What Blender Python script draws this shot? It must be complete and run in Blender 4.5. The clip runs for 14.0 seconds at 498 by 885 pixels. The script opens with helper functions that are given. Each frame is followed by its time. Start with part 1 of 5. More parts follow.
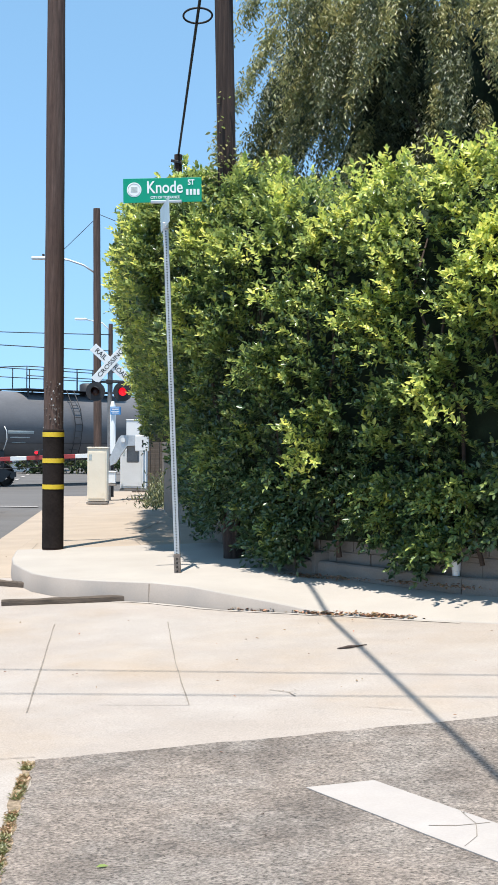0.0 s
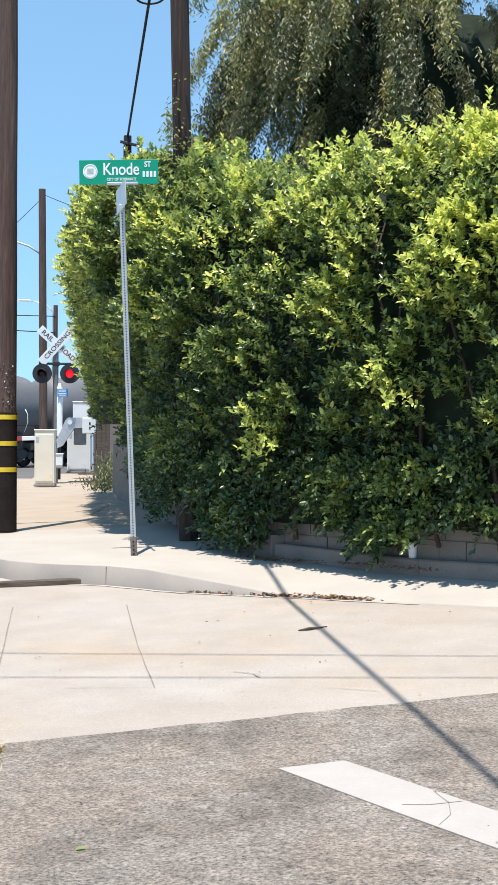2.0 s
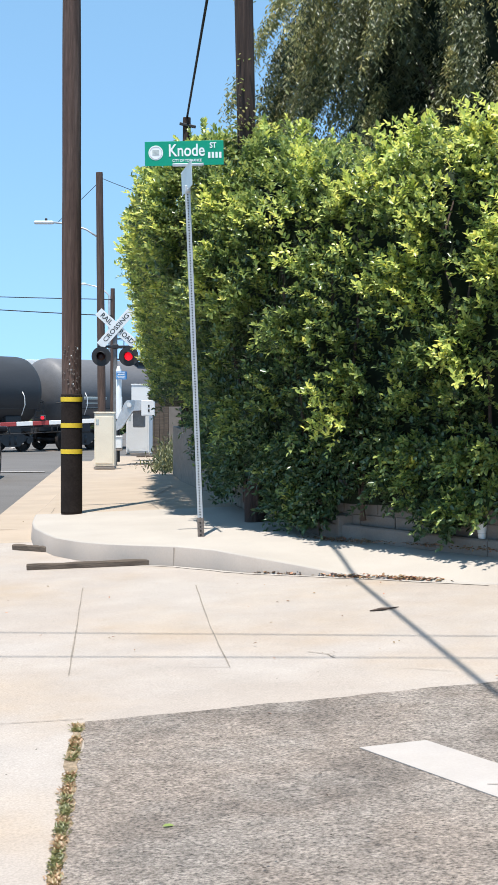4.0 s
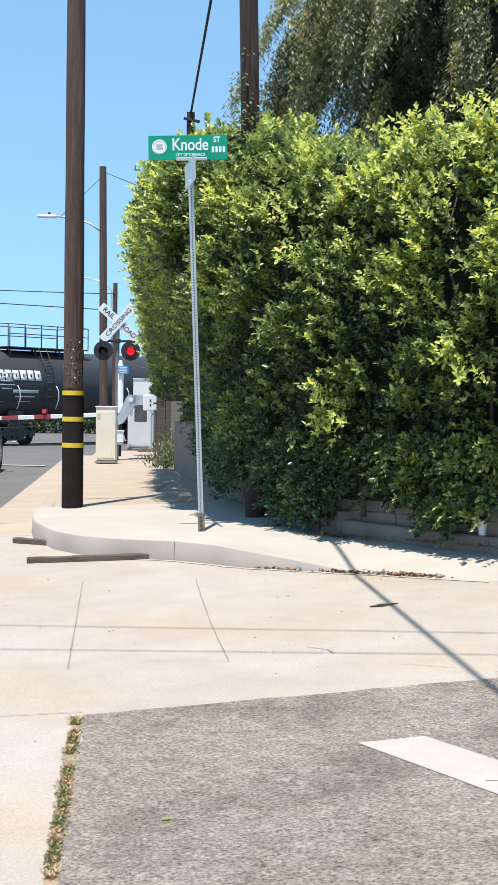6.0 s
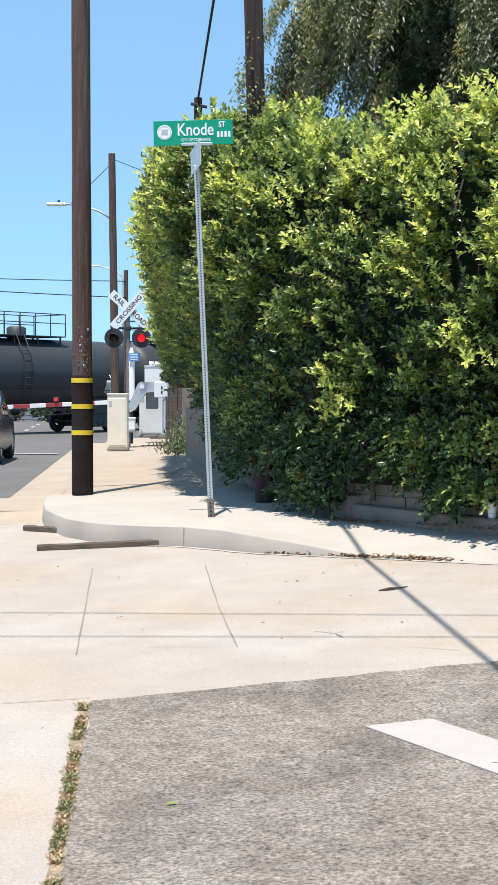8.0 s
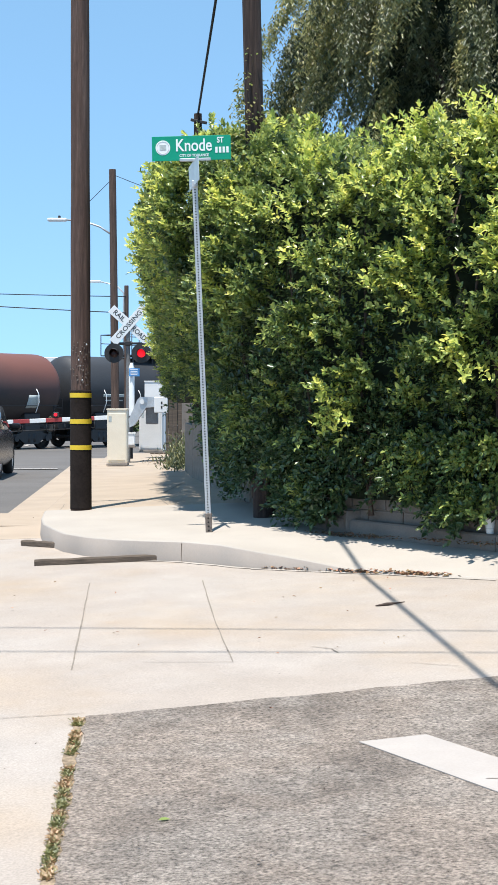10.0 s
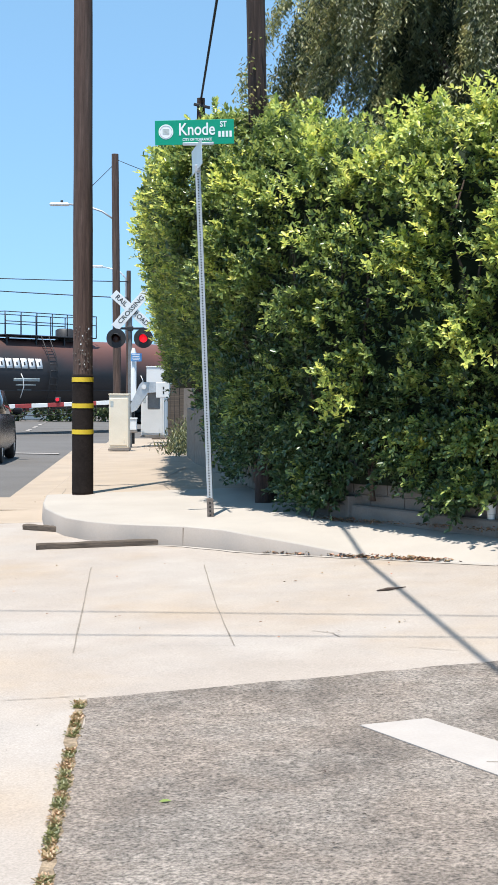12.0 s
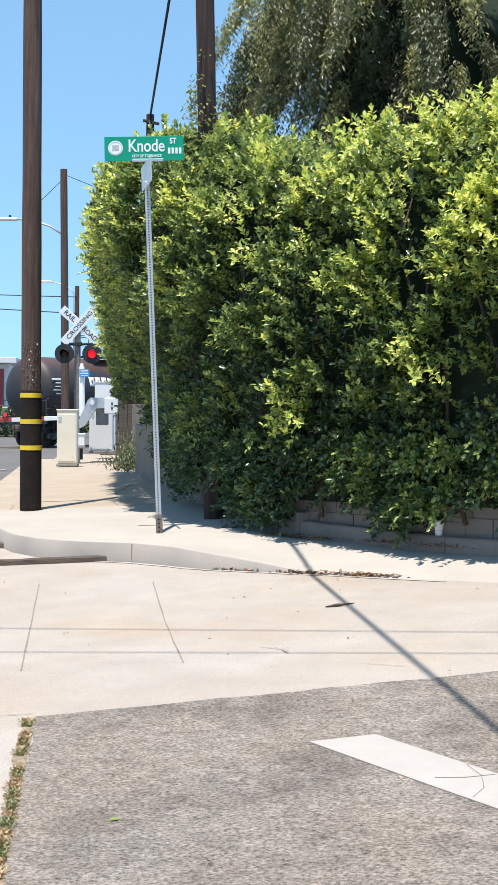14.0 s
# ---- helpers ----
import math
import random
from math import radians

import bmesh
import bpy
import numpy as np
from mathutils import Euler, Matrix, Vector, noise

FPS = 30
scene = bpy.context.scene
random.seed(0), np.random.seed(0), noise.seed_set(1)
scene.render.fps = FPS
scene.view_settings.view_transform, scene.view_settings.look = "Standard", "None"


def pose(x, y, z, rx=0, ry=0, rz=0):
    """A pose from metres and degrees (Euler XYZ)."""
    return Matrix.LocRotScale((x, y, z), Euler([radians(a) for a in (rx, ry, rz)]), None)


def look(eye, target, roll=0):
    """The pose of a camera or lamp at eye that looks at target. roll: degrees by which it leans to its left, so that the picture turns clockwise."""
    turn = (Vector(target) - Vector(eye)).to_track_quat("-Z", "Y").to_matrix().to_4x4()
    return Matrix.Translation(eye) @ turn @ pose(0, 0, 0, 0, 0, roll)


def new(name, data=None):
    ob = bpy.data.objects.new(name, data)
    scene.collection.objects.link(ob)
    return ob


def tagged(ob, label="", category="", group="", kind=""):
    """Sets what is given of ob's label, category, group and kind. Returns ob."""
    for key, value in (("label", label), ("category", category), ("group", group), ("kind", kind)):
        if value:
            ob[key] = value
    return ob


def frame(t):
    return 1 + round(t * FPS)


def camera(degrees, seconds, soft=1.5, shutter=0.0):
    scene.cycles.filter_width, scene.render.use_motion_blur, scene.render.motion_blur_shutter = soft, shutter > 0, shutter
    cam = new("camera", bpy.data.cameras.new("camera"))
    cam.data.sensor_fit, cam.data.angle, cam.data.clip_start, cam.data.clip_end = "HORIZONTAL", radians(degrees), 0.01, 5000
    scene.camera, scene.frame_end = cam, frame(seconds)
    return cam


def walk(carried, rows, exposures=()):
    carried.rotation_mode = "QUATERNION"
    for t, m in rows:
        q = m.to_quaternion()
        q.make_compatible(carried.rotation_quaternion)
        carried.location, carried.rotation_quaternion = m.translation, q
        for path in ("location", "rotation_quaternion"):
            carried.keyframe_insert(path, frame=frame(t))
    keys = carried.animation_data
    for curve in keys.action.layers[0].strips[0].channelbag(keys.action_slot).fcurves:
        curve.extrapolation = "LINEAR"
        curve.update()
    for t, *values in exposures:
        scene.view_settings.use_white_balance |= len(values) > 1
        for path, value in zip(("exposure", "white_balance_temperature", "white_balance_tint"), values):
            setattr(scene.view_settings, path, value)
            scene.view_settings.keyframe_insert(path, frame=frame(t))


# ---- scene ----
PATH = [
    (0, (0.143, 0.323, 1.425), (0.1221, 2.3225, 1.4225), 0.41),
    (0.5, (0.116, 0.331, 1.429), (0.0973, 2.3314, 1.4176), 0.21),
    (1, (0.072, 0.321, 1.431), (0.0776, 2.3213, 1.4105), 0.20),
    (1.5, (0.043, 0.302, 1.436), (0.0857, 2.3016, 1.4074), 0.48),
    (2, (0.011, 0.300, 1.431), (0.0719, 2.2992, 1.4038), 0.46),
    (2.5, (-0.044, 0.301, 1.435), (0.0108, 2.3002, 1.4052), 0.27),
    (3, (-0.080, 0.285, 1.424), (-0.0476, 2.2848, 1.3903), 0.08),
    (3.5, (-0.105, 0.303, 1.418), (-0.1001, 2.3031, 1.3773), -0.00),
    (4, (-0.104, 0.309, 1.416), (-0.1195, 2.3078, 1.3636), 0.21),
    (6.5, (-0.100, 0.317, 1.408), (-0.1168, 2.3157, 1.3459), 0.71),
    (7, (-0.090, 0.317, 1.414), (-0.1127, 2.3152, 1.3430), 0.42),
    (7.5, (-0.084, 0.324, 1.409), (-0.1152, 2.3220, 1.3320), 0.22),
    (8, (-0.057, 0.329, 1.400), (-0.0937, 2.3271, 1.3220), 0.03),
    (10.5, (-0.029, 0.336, 1.394), (-0.0685, 2.3350, 1.3403), 0.13),
    (11, (-0.035, 0.332, 1.389), (-0.0872, 2.3307, 1.3324), 0.33),
    (11.5, (-0.031, 0.331, 1.386), (-0.0877, 2.3294, 1.3214), 0.34),
    (12, (-0.032, 0.332, 1.386), (-0.0722, 2.3304, 1.3100), 0.33),
    (12.5, (-0.036, 0.336, 1.387), (-0.0509, 2.3345, 1.3050), 0.41),
    (13, (-0.040, 0.333, 1.387), (-0.0311, 2.3317, 1.3089), 0.50),
    (13.5, (-0.041, 0.335, 1.387), (-0.0156, 2.3340, 1.3206), 0.49),
    (14, (-0.038, 0.322, 1.391), (-0.0053, 2.3212, 1.3378), 0.48),
]

cam = camera(20.0, 14.0)
walk(cam, [(t, look(eye, target, roll)) for t, eye, target, roll in PATH])

# ---- world and sun ----
SUN_TO = Vector((-0.078, -0.215, 1.0)).normalized()
world = bpy.data.worlds.new("world")
scene.world = world
world.use_nodes = True
wn = world.node_tree.nodes
sky = wn.new("ShaderNodeTexSky")
sky.sky_type = "NISHITA"
sky.sun_disc = False
sky.sun_elevation = math.asin(SUN_TO.z)
sky.sun_rotation = math.atan2(SUN_TO.x, SUN_TO.y)
sky.altitude = 2500
sky.air_density = 1.0
sky.dust_density = 0.0
sky.ozone_density = 2.5
# the low sky is as clear and blue as the sky above it
sky_co = wn.new("ShaderNodeTexCoord")
sky_up = wn.new("ShaderNodeVectorMath")
sky_up.inputs[1].default_value = (0.0, 0.0, 0.235)
sky_unit = wn.new("ShaderNodeVectorMath")
sky_unit.operation = "NORMALIZE"
sky_tone = wn.new("ShaderNodeHueSaturation")
sky_tone.inputs["Saturation"].default_value = 0.97
sky_tone.inputs["Hue"].default_value = 0.479
sky_tone.inputs["Value"].default_value = 1.20
links = world.node_tree.links
links.new(sky_co.outputs["Generated"], sky_up.inputs[0])
links.new(sky_up.outputs[0], sky_unit.inputs[0])
links.new(sky_unit.outputs[0], sky.inputs["Vector"])
links.new(sky.outputs[0], sky_tone.inputs["Color"])
links.new(sky_tone.outputs[0], wn["Background"].inputs[0])
wn["Background"].inputs[1].default_value = 0.15
sun = new("sun", bpy.data.lights.new("sun", "SUN"))
sun.data.energy = 4.65
sun.data.angle = radians(0.40)
sun.data.color = (1.0, 0.952, 0.88)
sun.matrix_world = look(SUN_TO * 60, (0, 0, 0))
scene.view_settings.exposure = 0.80


# ---- materials ----
def material(name, base, rough=0.8, metal=0.0, var=0.15, scale=6.0, grain=60.0, bump=0.15, bump_dist=0.01, spec=0.4,
             second=None, second_scale=1.5, second_amount=0.5, stretch=(1, 1, 1), island=0.0, coat=0.0, fine_var=None, third=None, third_scale=0.8, third_amount=0.5):
    """A procedural surface: a base colour, mottling at two scales, stains of a second colour, and fine relief."""
    m = bpy.data.materials.new(name)
    m.use_nodes = True
    nt = m.node_tree
    n, l = nt.nodes, nt.links
    b = n["Principled BSDF"]
    co = n.new("ShaderNodeTexCoord")
    mp = n.new("ShaderNodeMapping")
    mp.inputs["Scale"].default_value = stretch
    l.new(co.outputs["Object"], mp.inputs["Vector"])

    def noise_tex(sc, detail=4.0, rough_n=0.55):
        t = n.new("ShaderNodeTexNoise")
        t.inputs["Scale"].default_value = sc
        t.inputs["Detail"].default_value = detail
        t.inputs["Roughness"].default_value = rough_n
        l.new(mp.outputs[0], t.inputs["Vector"])
        return t

    def ramp(fac, lo, hi, a, c):
        r = n.new("ShaderNodeMapRange")
        r.inputs["From Min"].default_value, r.inputs["From Max"].default_value = a, c
        r.inputs["To Min"].default_value, r.inputs["To Max"].default_value = lo, hi
        l.new(fac, r.inputs["Value"])
        return r.outputs["Result"]

    big, fine = noise_tex(scale), noise_tex(grain, 4.0, 0.7)
    colour = n.new("ShaderNodeRGB")
    colour.outputs[0].default_value = (*base, 1)
    out = colour.outputs[0]
    if second:
        st = noise_tex(second_scale, 5.0)
        mix = n.new("ShaderNodeMixRGB")
        mix.inputs[2].default_value = (*second, 1)
        l.new(out, mix.inputs[1])
        l.new(ramp(st.outputs["Fac"], 0.0, second_amount, 0.45, 0.68), mix.inputs[0])
        out = mix.outputs[0]
    if third:
        st = noise_tex(third_scale, 6.0, 0.62)
        mix = n.new("ShaderNodeMixRGB")
        mix.inputs[2].default_value = (*third, 1)
        l.new(out, mix.inputs[1])
        l.new(ramp(st.outputs["Fac"], third_amount, 0.0, 0.38, 0.56), mix.inputs[0])
        out = mix.outputs[0]
    for fac, amount in ((big.outputs["Fac"], var), (fine.outputs["Fac"], var * 0.8 if fine_var is None else fine_var)):
        hsv = n.new("ShaderNodeHueSaturation")
        l.new(ramp(fac, 1 - amount, 1 + amount, 0.3, 0.7), hsv.inputs["Value"])
        l.new(out, hsv.inputs["Color"])
        out = hsv.outputs[0]
    if island:
        geo = n.new("ShaderNodeNewGeometry")
        hsv = n.new("ShaderNodeHueSaturation")
        l.new(ramp(geo.outputs["Random Per Island"], 1 - island, 1 + island, 0, 1), hsv.inputs["Value"])
        l.new(ramp(geo.outputs["Random Per Island"], 0.53, 0.47, 0, 1), hsv.inputs["Hue"])
        l.new(out, hsv.inputs["Color"])
        out = hsv.outputs[0]
    l.new(out, b.inputs["Base Color"])
    b.inputs["Roughness"].default_value = rough
    b.inputs["Metallic"].default_value = metal
    b.inputs["Specular IOR Level"].default_value = spec
    b.inputs["Coat Weight"].default_value = coat
    if bump:
        bp = n.new("ShaderNodeBump")
        bp.inputs["Strength"].default_value = bump
        bp.inputs["Distance"].default_value = bump_dist
        l.new(fine.outputs["Fac"], bp.inputs["Height"])
        l.new(bp.outputs[0], b.inputs["Normal"])
    return m


def leaf_material(name, base, translucent=0.3, island=0.35, rough=0.4, back=None):
    m = material(name, base, rough=rough, var=0.1, scale=1.2, grain=20, bump=0, island=island, spec=0.55)
    nt = m.node_tree
    n, l = nt.nodes, nt.links
    b = n["Principled BSDF"]
    tr = n.new("ShaderNodeBsdfTranslucent")
    mix = n.new("ShaderNodeMixShader")
    mix.inputs[0].default_value = translucent
    hue = n.new("ShaderNodeHueSaturation")
    hue.inputs["Hue"].default_value = 0.485
    hue.inputs["Value"].default_value = 1.5
    l.new(b.inputs["Base Color"].links[0].from_socket, hue.inputs["Color"])
    l.new(hue.outputs[0], tr.inputs["Color"])
    l.new(b.outputs[0], mix.inputs[1])
    l.new(tr.outputs[0], mix.inputs[2])
    l.new(mix.outputs[0], n["Material Output"].inputs["Surface"])
    return m


def glow(name, colour, strength):
    m = bpy.data.materials.new(name)
    m.use_nodes = True
    b = m.node_tree.nodes["Principled BSDF"]
    b.inputs["Base Color"].default_value = (*colour, 1)
    b.inputs["Emission Color"].default_value = (*colour, 1)
    b.inputs["Emission Strength"].default_value = strength
    return m


ASPHALT_ROAD = material("asphalt_road", (0.108, 0.100, 0.094), rough=0.9, var=0.12, scale=0.6, grain=90, bump=0.3)
ASPHALT_OLD = material("asphalt_old", (0.244, 0.200, 0.166), rough=0.95, var=0.22, scale=14, fine_var=0.8, grain=66, bump=1.0, bump_dist=0.02,
                       second=(0.125, 0.104, 0.088), second_scale=1.3, second_amount=0.85, third=(0.278, 0.243, 0.212), third_scale=2.2, third_amount=0.6, stretch=(0.9, 1.0, 1))
CONCRETE_STREET = material("concrete_street", (0.310, 0.265, 0.228), rough=0.9, var=0.06, scale=3, fine_var=0.2, grain=95, bump=0.35, bump_dist=0.004,
                           second=(0.323, 0.254, 0.190), second_scale=0.7, second_amount=0.85, third=(0.335, 0.300, 0.270), third_scale=0.5, third_amount=0.7)
CONCRETE_WALK = material("concrete_walk", (0.358, 0.322, 0.283), rough=0.9, var=0.06, scale=1.6, grain=90, bump=0.25, bump_dist=0.004,
                         second=(0.323, 0.285, 0.246), second_scale=1.3, second_amount=0.35)
CONCRETE_TAN = material("concrete_tan", (0.331, 0.266, 0.204), rough=0.9, var=0.08, scale=1.5, grain=70, bump=0.25, bump_dist=0.004,
                        second=(0.308, 0.254, 0.200), second_scale=0.8, second_amount=0.4)
KERB_FACE = material("kerb_face", (0.308, 0.266, 0.231), rough=0.9, var=0.08, scale=3, grain=70, bump=0.25, bump_dist=0.004,
                     second=(0.185, 0.172, 0.160), second_scale=1.5, second_amount=0.7)
PAINT_WHITE = material("paint_white", (0.352, 0.316, 0.288), rough=0.75, var=0.05, scale=5, grain=80, bump=0.3, bump_dist=0.004,
                       second=(0.362, 0.339, 0.323), second_scale=6, second_amount=0.25)
JOINT = material("joint", (0.208, 0.177, 0.146), rough=1.0, var=0.2, scale=9)
BLOCK = material("block", (0.205, 0.178, 0.155), rough=0.95, var=0.14, scale=3, grain=70, bump=0.4, second=(0.120, 0.110, 0.100), second_scale=1.8)
WOOD_POLE = material("wood_pole", (0.085, 0.050, 0.039), rough=0.85, var=0.35, scale=5, grain=26, bump=0.7, bump_dist=0.012,
                     second=(0.15, 0.10, 0.08), second_scale=3, second_amount=0.6, stretch=(6, 6, 0.35))
WOOD_POLE_PALE = material("wood_pole_pale", (0.105, 0.066, 0.050), rough=0.85, var=0.35, scale=5, grain=26, bump=0.7, bump_dist=0.012,
                          second=(0.055, 0.036, 0.030), second_scale=3, second_amount=0.6, stretch=(6, 6, 0.35))
WOOD_POLE_DARK = material("wood_pole_dark", (0.040, 0.025, 0.020), rough=0.9, var=0.4, scale=5, grain=26, bump=0.8, bump_dist=0.015,
                          second=(0.10, 0.064, 0.05), second_scale=4, second_amount=0.6, stretch=(8, 8, 0.3))
WHEEL_STEEL = material("wheel_steel", (0.04, 0.031, 0.027), rough=0.7, metal=0.3, var=0.3, scale=6, bump=0.1)
WOOD_GREY = material("wood_grey", (0.105, 0.08, 0.06), rough=0.9, var=0.4, scale=5, grain=30, bump=0.8, bump_dist=0.01,
                     second=(0.07, 0.055, 0.045), second_scale=4, second_amount=0.7, stretch=(0.4, 6, 6))
GALVANISED = material("galvanised", (0.46, 0.48, 0.49), rough=0.5, metal=0.5, var=0.1, scale=12, grain=60, bump=0.08)
RUSTY = material("rusty", (0.18, 0.15, 0.13), rough=0.8, metal=0.2, var=0.35, scale=30, grain=120, bump=0.4, bump_dist=0.003)
HOLE = material("hole", (0.02, 0.02, 0.02), rough=1, var=0, bump=0)
YELLOW = material("yellow_band", (0.672, 0.470, 0.029), rough=0.55, var=0.08, scale=8, bump=0.05)
BLACK_PAINT = material("black_paint", (0.020, 0.015, 0.013), rough=0.9, var=0.3, scale=6, grain=40, bump=0.3, spec=0.15)
SIGN_GREEN = material("sign_green", (0.0, 0.285, 0.165), rough=0.35, var=0.04, scale=4, bump=0)
SIGN_WHITE = material("sign_white", (0.80, 0.81, 0.80), rough=0.4, var=0.02, bump=0)
SIGN_PALE = material("sign_pale", (0.52, 0.60, 0.62), rough=0.35, var=0.06, scale=5, bump=0)
SIGN_GREY = material("sign_grey", (0.42, 0.46, 0.45), rough=0.5, var=0.2, scale=40, bump=0)
CABINET_BEIGE = material("cabinet_beige", (0.80, 0.72, 0.58), rough=0.6, var=0.05, scale=2, bump=0.05, second=(0.74, 0.63, 0.47), second_scale=3, second_amount=0.4)
CABINET_GREY = material("cabinet_grey", (0.74, 0.73, 0.71), rough=0.5, var=0.05, scale=2, bump=0.05)
MAST_GREY = material("mast_grey", (0.20, 0.20, 0.20), rough=0.6, metal=0.3, var=0.2, scale=8, bump=0.08)
ALUMINIUM = material("aluminium", (0.55, 0.56, 0.57), rough=0.45, metal=0.6, var=0.12, scale=6, bump=0.05)
BLACK_METAL = material("black_metal", (0.028, 0.028, 0.03), rough=0.55, var=0.15, scale=6, bump=0.1)
RED_STRIPE = material("red_stripe", (0.36, 0.055, 0.055), rough=0.5, var=0.08, bump=0)
RED_LENS = glow("red_lens", (1.0, 0.012, 0.03), 0.45)
SOIL = material("soil", (0.22, 0.165, 0.11), rough=1.0, var=0.4, scale=20, grain=90, bump=0.5)
RED_LENS_OFF = material("red_lens_off", (0.02, 0.004, 0.004), rough=0.4, var=0, bump=0)
BLUE_SIGN = material("blue_sign", (0.09, 0.30, 0.62), rough=0.4, var=0.05, bump=0)
RUBBER = material("rubber", (0.02, 0.02, 0.021), rough=0.85, var=0.2, scale=20, bump=0.2)
CABLE = material("cable", (0.02, 0.02, 0.022), rough=0.7, var=0.1, bump=0)
STEEL_RAIL = material("steel_rail", (0.20, 0.15, 0.12), rough=0.5, metal=0.7, var=0.25, scale=8, bump=0.1)
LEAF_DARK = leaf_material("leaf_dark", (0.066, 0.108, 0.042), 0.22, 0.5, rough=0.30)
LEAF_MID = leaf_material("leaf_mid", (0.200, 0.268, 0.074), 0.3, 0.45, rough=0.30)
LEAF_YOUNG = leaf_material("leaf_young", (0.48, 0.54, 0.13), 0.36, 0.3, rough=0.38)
SHADE_CORE = material("shade_core", (0.012, 0.022, 0.010), rough=1.0, var=0.4, scale=8, bump=0)
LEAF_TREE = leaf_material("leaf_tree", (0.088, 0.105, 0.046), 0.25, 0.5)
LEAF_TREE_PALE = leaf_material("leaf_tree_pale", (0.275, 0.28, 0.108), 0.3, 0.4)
LEAF_DRY = material("leaf_dry", (0.25, 0.145, 0.078), rough=0.9, var=0.4, scale=20, bump=0, island=0.5)
WEED = leaf_material("weed", (0.15, 0.155, 0.055), 0.25, 0.5)
STRAW = leaf_material("straw", (0.30, 0.21, 0.10), 0.2, 0.4)
BARK = material("bark", (0.07, 0.05, 0.04), rough=0.95, var=0.4, scale=6, grain=30, bump=0.8, bump_dist=0.02)


# ---- shape helpers ----
def clamp(v, a, b):
    return max(a, min(b, v))


def street_z(x, y):
    """Height of the street surface: it climbs gently towards the crossing and to the side street, then falls to the tracks."""
    return 0.0437 * (clamp(x, -3.2, 7.0) + 0.65) + 0.021 * (clamp(y, -6.0, 16.5) - 13.5) - 0.0125 * clamp(y - 16.5, 0, 46)


def mesh_of(bm, name, mats, smooth=False):
    me = bpy.data.meshes.new(name)
    bm.normal_update()
    bm.to_mesh(me)
    bm.free()
    for m in mats if isinstance(mats, (list, tuple)) else [mats]:
        me.materials.append(m)
    if smooth:
        me.polygons.foreach_set("use_smooth", [len(p.vertices) <= 4 for p in me.polygons])
    return me


def part(name, bm, mat, parent=None, label="", at=None, smooth=False):
    ob = new(name, mesh_of(bm, name, mat, smooth))
    if parent:
        ob.parent = parent
    if at is not None:
        ob.matrix_basis = at
    return tagged(ob, label)


def empty(name, label, category, at=None, group=""):
    ob = new(name)
    ob.empty_display_size = 0.2
    if at is not None:
        ob.matrix_basis = at
    return tagged(ob, label, category, group)


def box(bm, size, at=(0, 0, 0), bevel=0.0, turn=None, mat=0):
    m = Matrix.Translation(at)
    if turn is not None:
        m = m @ turn
    made = bmesh.ops.create_cube(bm, size=1.0, matrix=m @ Matrix.Diagonal((*size, 1)))["verts"]
    faces = {f for v in made for f in v.link_faces}
    for f in faces:
        f.material_index = mat
    if bevel:
        edges = {e for v in made for e in v.link_edges}
        res = bmesh.ops.bevel(bm, geom=list(edges), offset=bevel, segments=2, affect="EDGES", profile=0.5)
        for f in res["faces"]:
            f.material_index = mat
    return bm


def tube(bm, points, radii, sides=10, caps=True, mat=0):
    """A round bar along points; radii is one number or one a point."""
    pts = [Vector(p) for p in points]
    if not isinstance(radii, (list, tuple)):
        radii = [radii] * len(pts)
    if caps and sides >= 12:
        # a second ring close to each end keeps the rim crisp
        e = 0.015
        pts = [pts[0], pts[0].lerp(pts[1], e), *pts[1:-1], pts[-1].lerp(pts[-2], e), pts[-1]]
        radii = [radii[0], radii[0] + (radii[1] - radii[0]) * e, *radii[1:-1], radii[-1] + (radii[-2] - radii[-1]) * e, radii[-1]]
    rings = []
    up = Vector((0, 0, 1)) if abs((pts[-1] - pts[0]).normalized().z) < 0.9 else Vector((1, 0, 0))
    for i, p in enumerate(pts):
        d = (pts[min(i + 1, len(pts) - 1)] - pts[max(i - 1, 0)]).normalized()
        u = d.cross(up).normalized()
        v = d.cross(u)
        rings.append([bm.verts.new(p + radii[i] * (math.cos(a) * u + math.sin(a) * v))
                      for a in (2 * math.pi * k / sides for k in range(sides))])
    for a, b in zip(rings, rings[1:]):
        for k in range(sides):
            f = bm.faces.new((a[k], a[(k + 1) % sides], b[(k + 1) % sides], b[k]))
            f.material_index = mat
            f.smooth = True
    if caps:
        for r in (rings[0][::-1], rings[-1]):
            bm.faces.new(r).material_index = mat
    bmesh.ops.recalc_face_normals(bm, faces=bm.faces)
    return bm


def loft(bm, rings, closed=True, caps=True, mat=0, smooth=True):
    """Skin a row of rings of points."""
    vs = [[bm.verts.new(p) for p in r] for r in rings]
    n = len(vs[0])
    for a, b in zip(vs, vs[1:]):
        for k in range(n if closed else n - 1):
            f = bm.faces.new((a[k], a[(k + 1) % n], b[(k + 1) % n], b[k]))
            f.material_index, f.smooth = mat, smooth
    if caps and closed:
        bm.faces.new(vs[0][::-1]).material_index = mat
        bm.faces.new(vs[-1]).material_index = mat
    bmesh.ops.recalc_face_normals(bm, faces=bm.faces)
    return bm


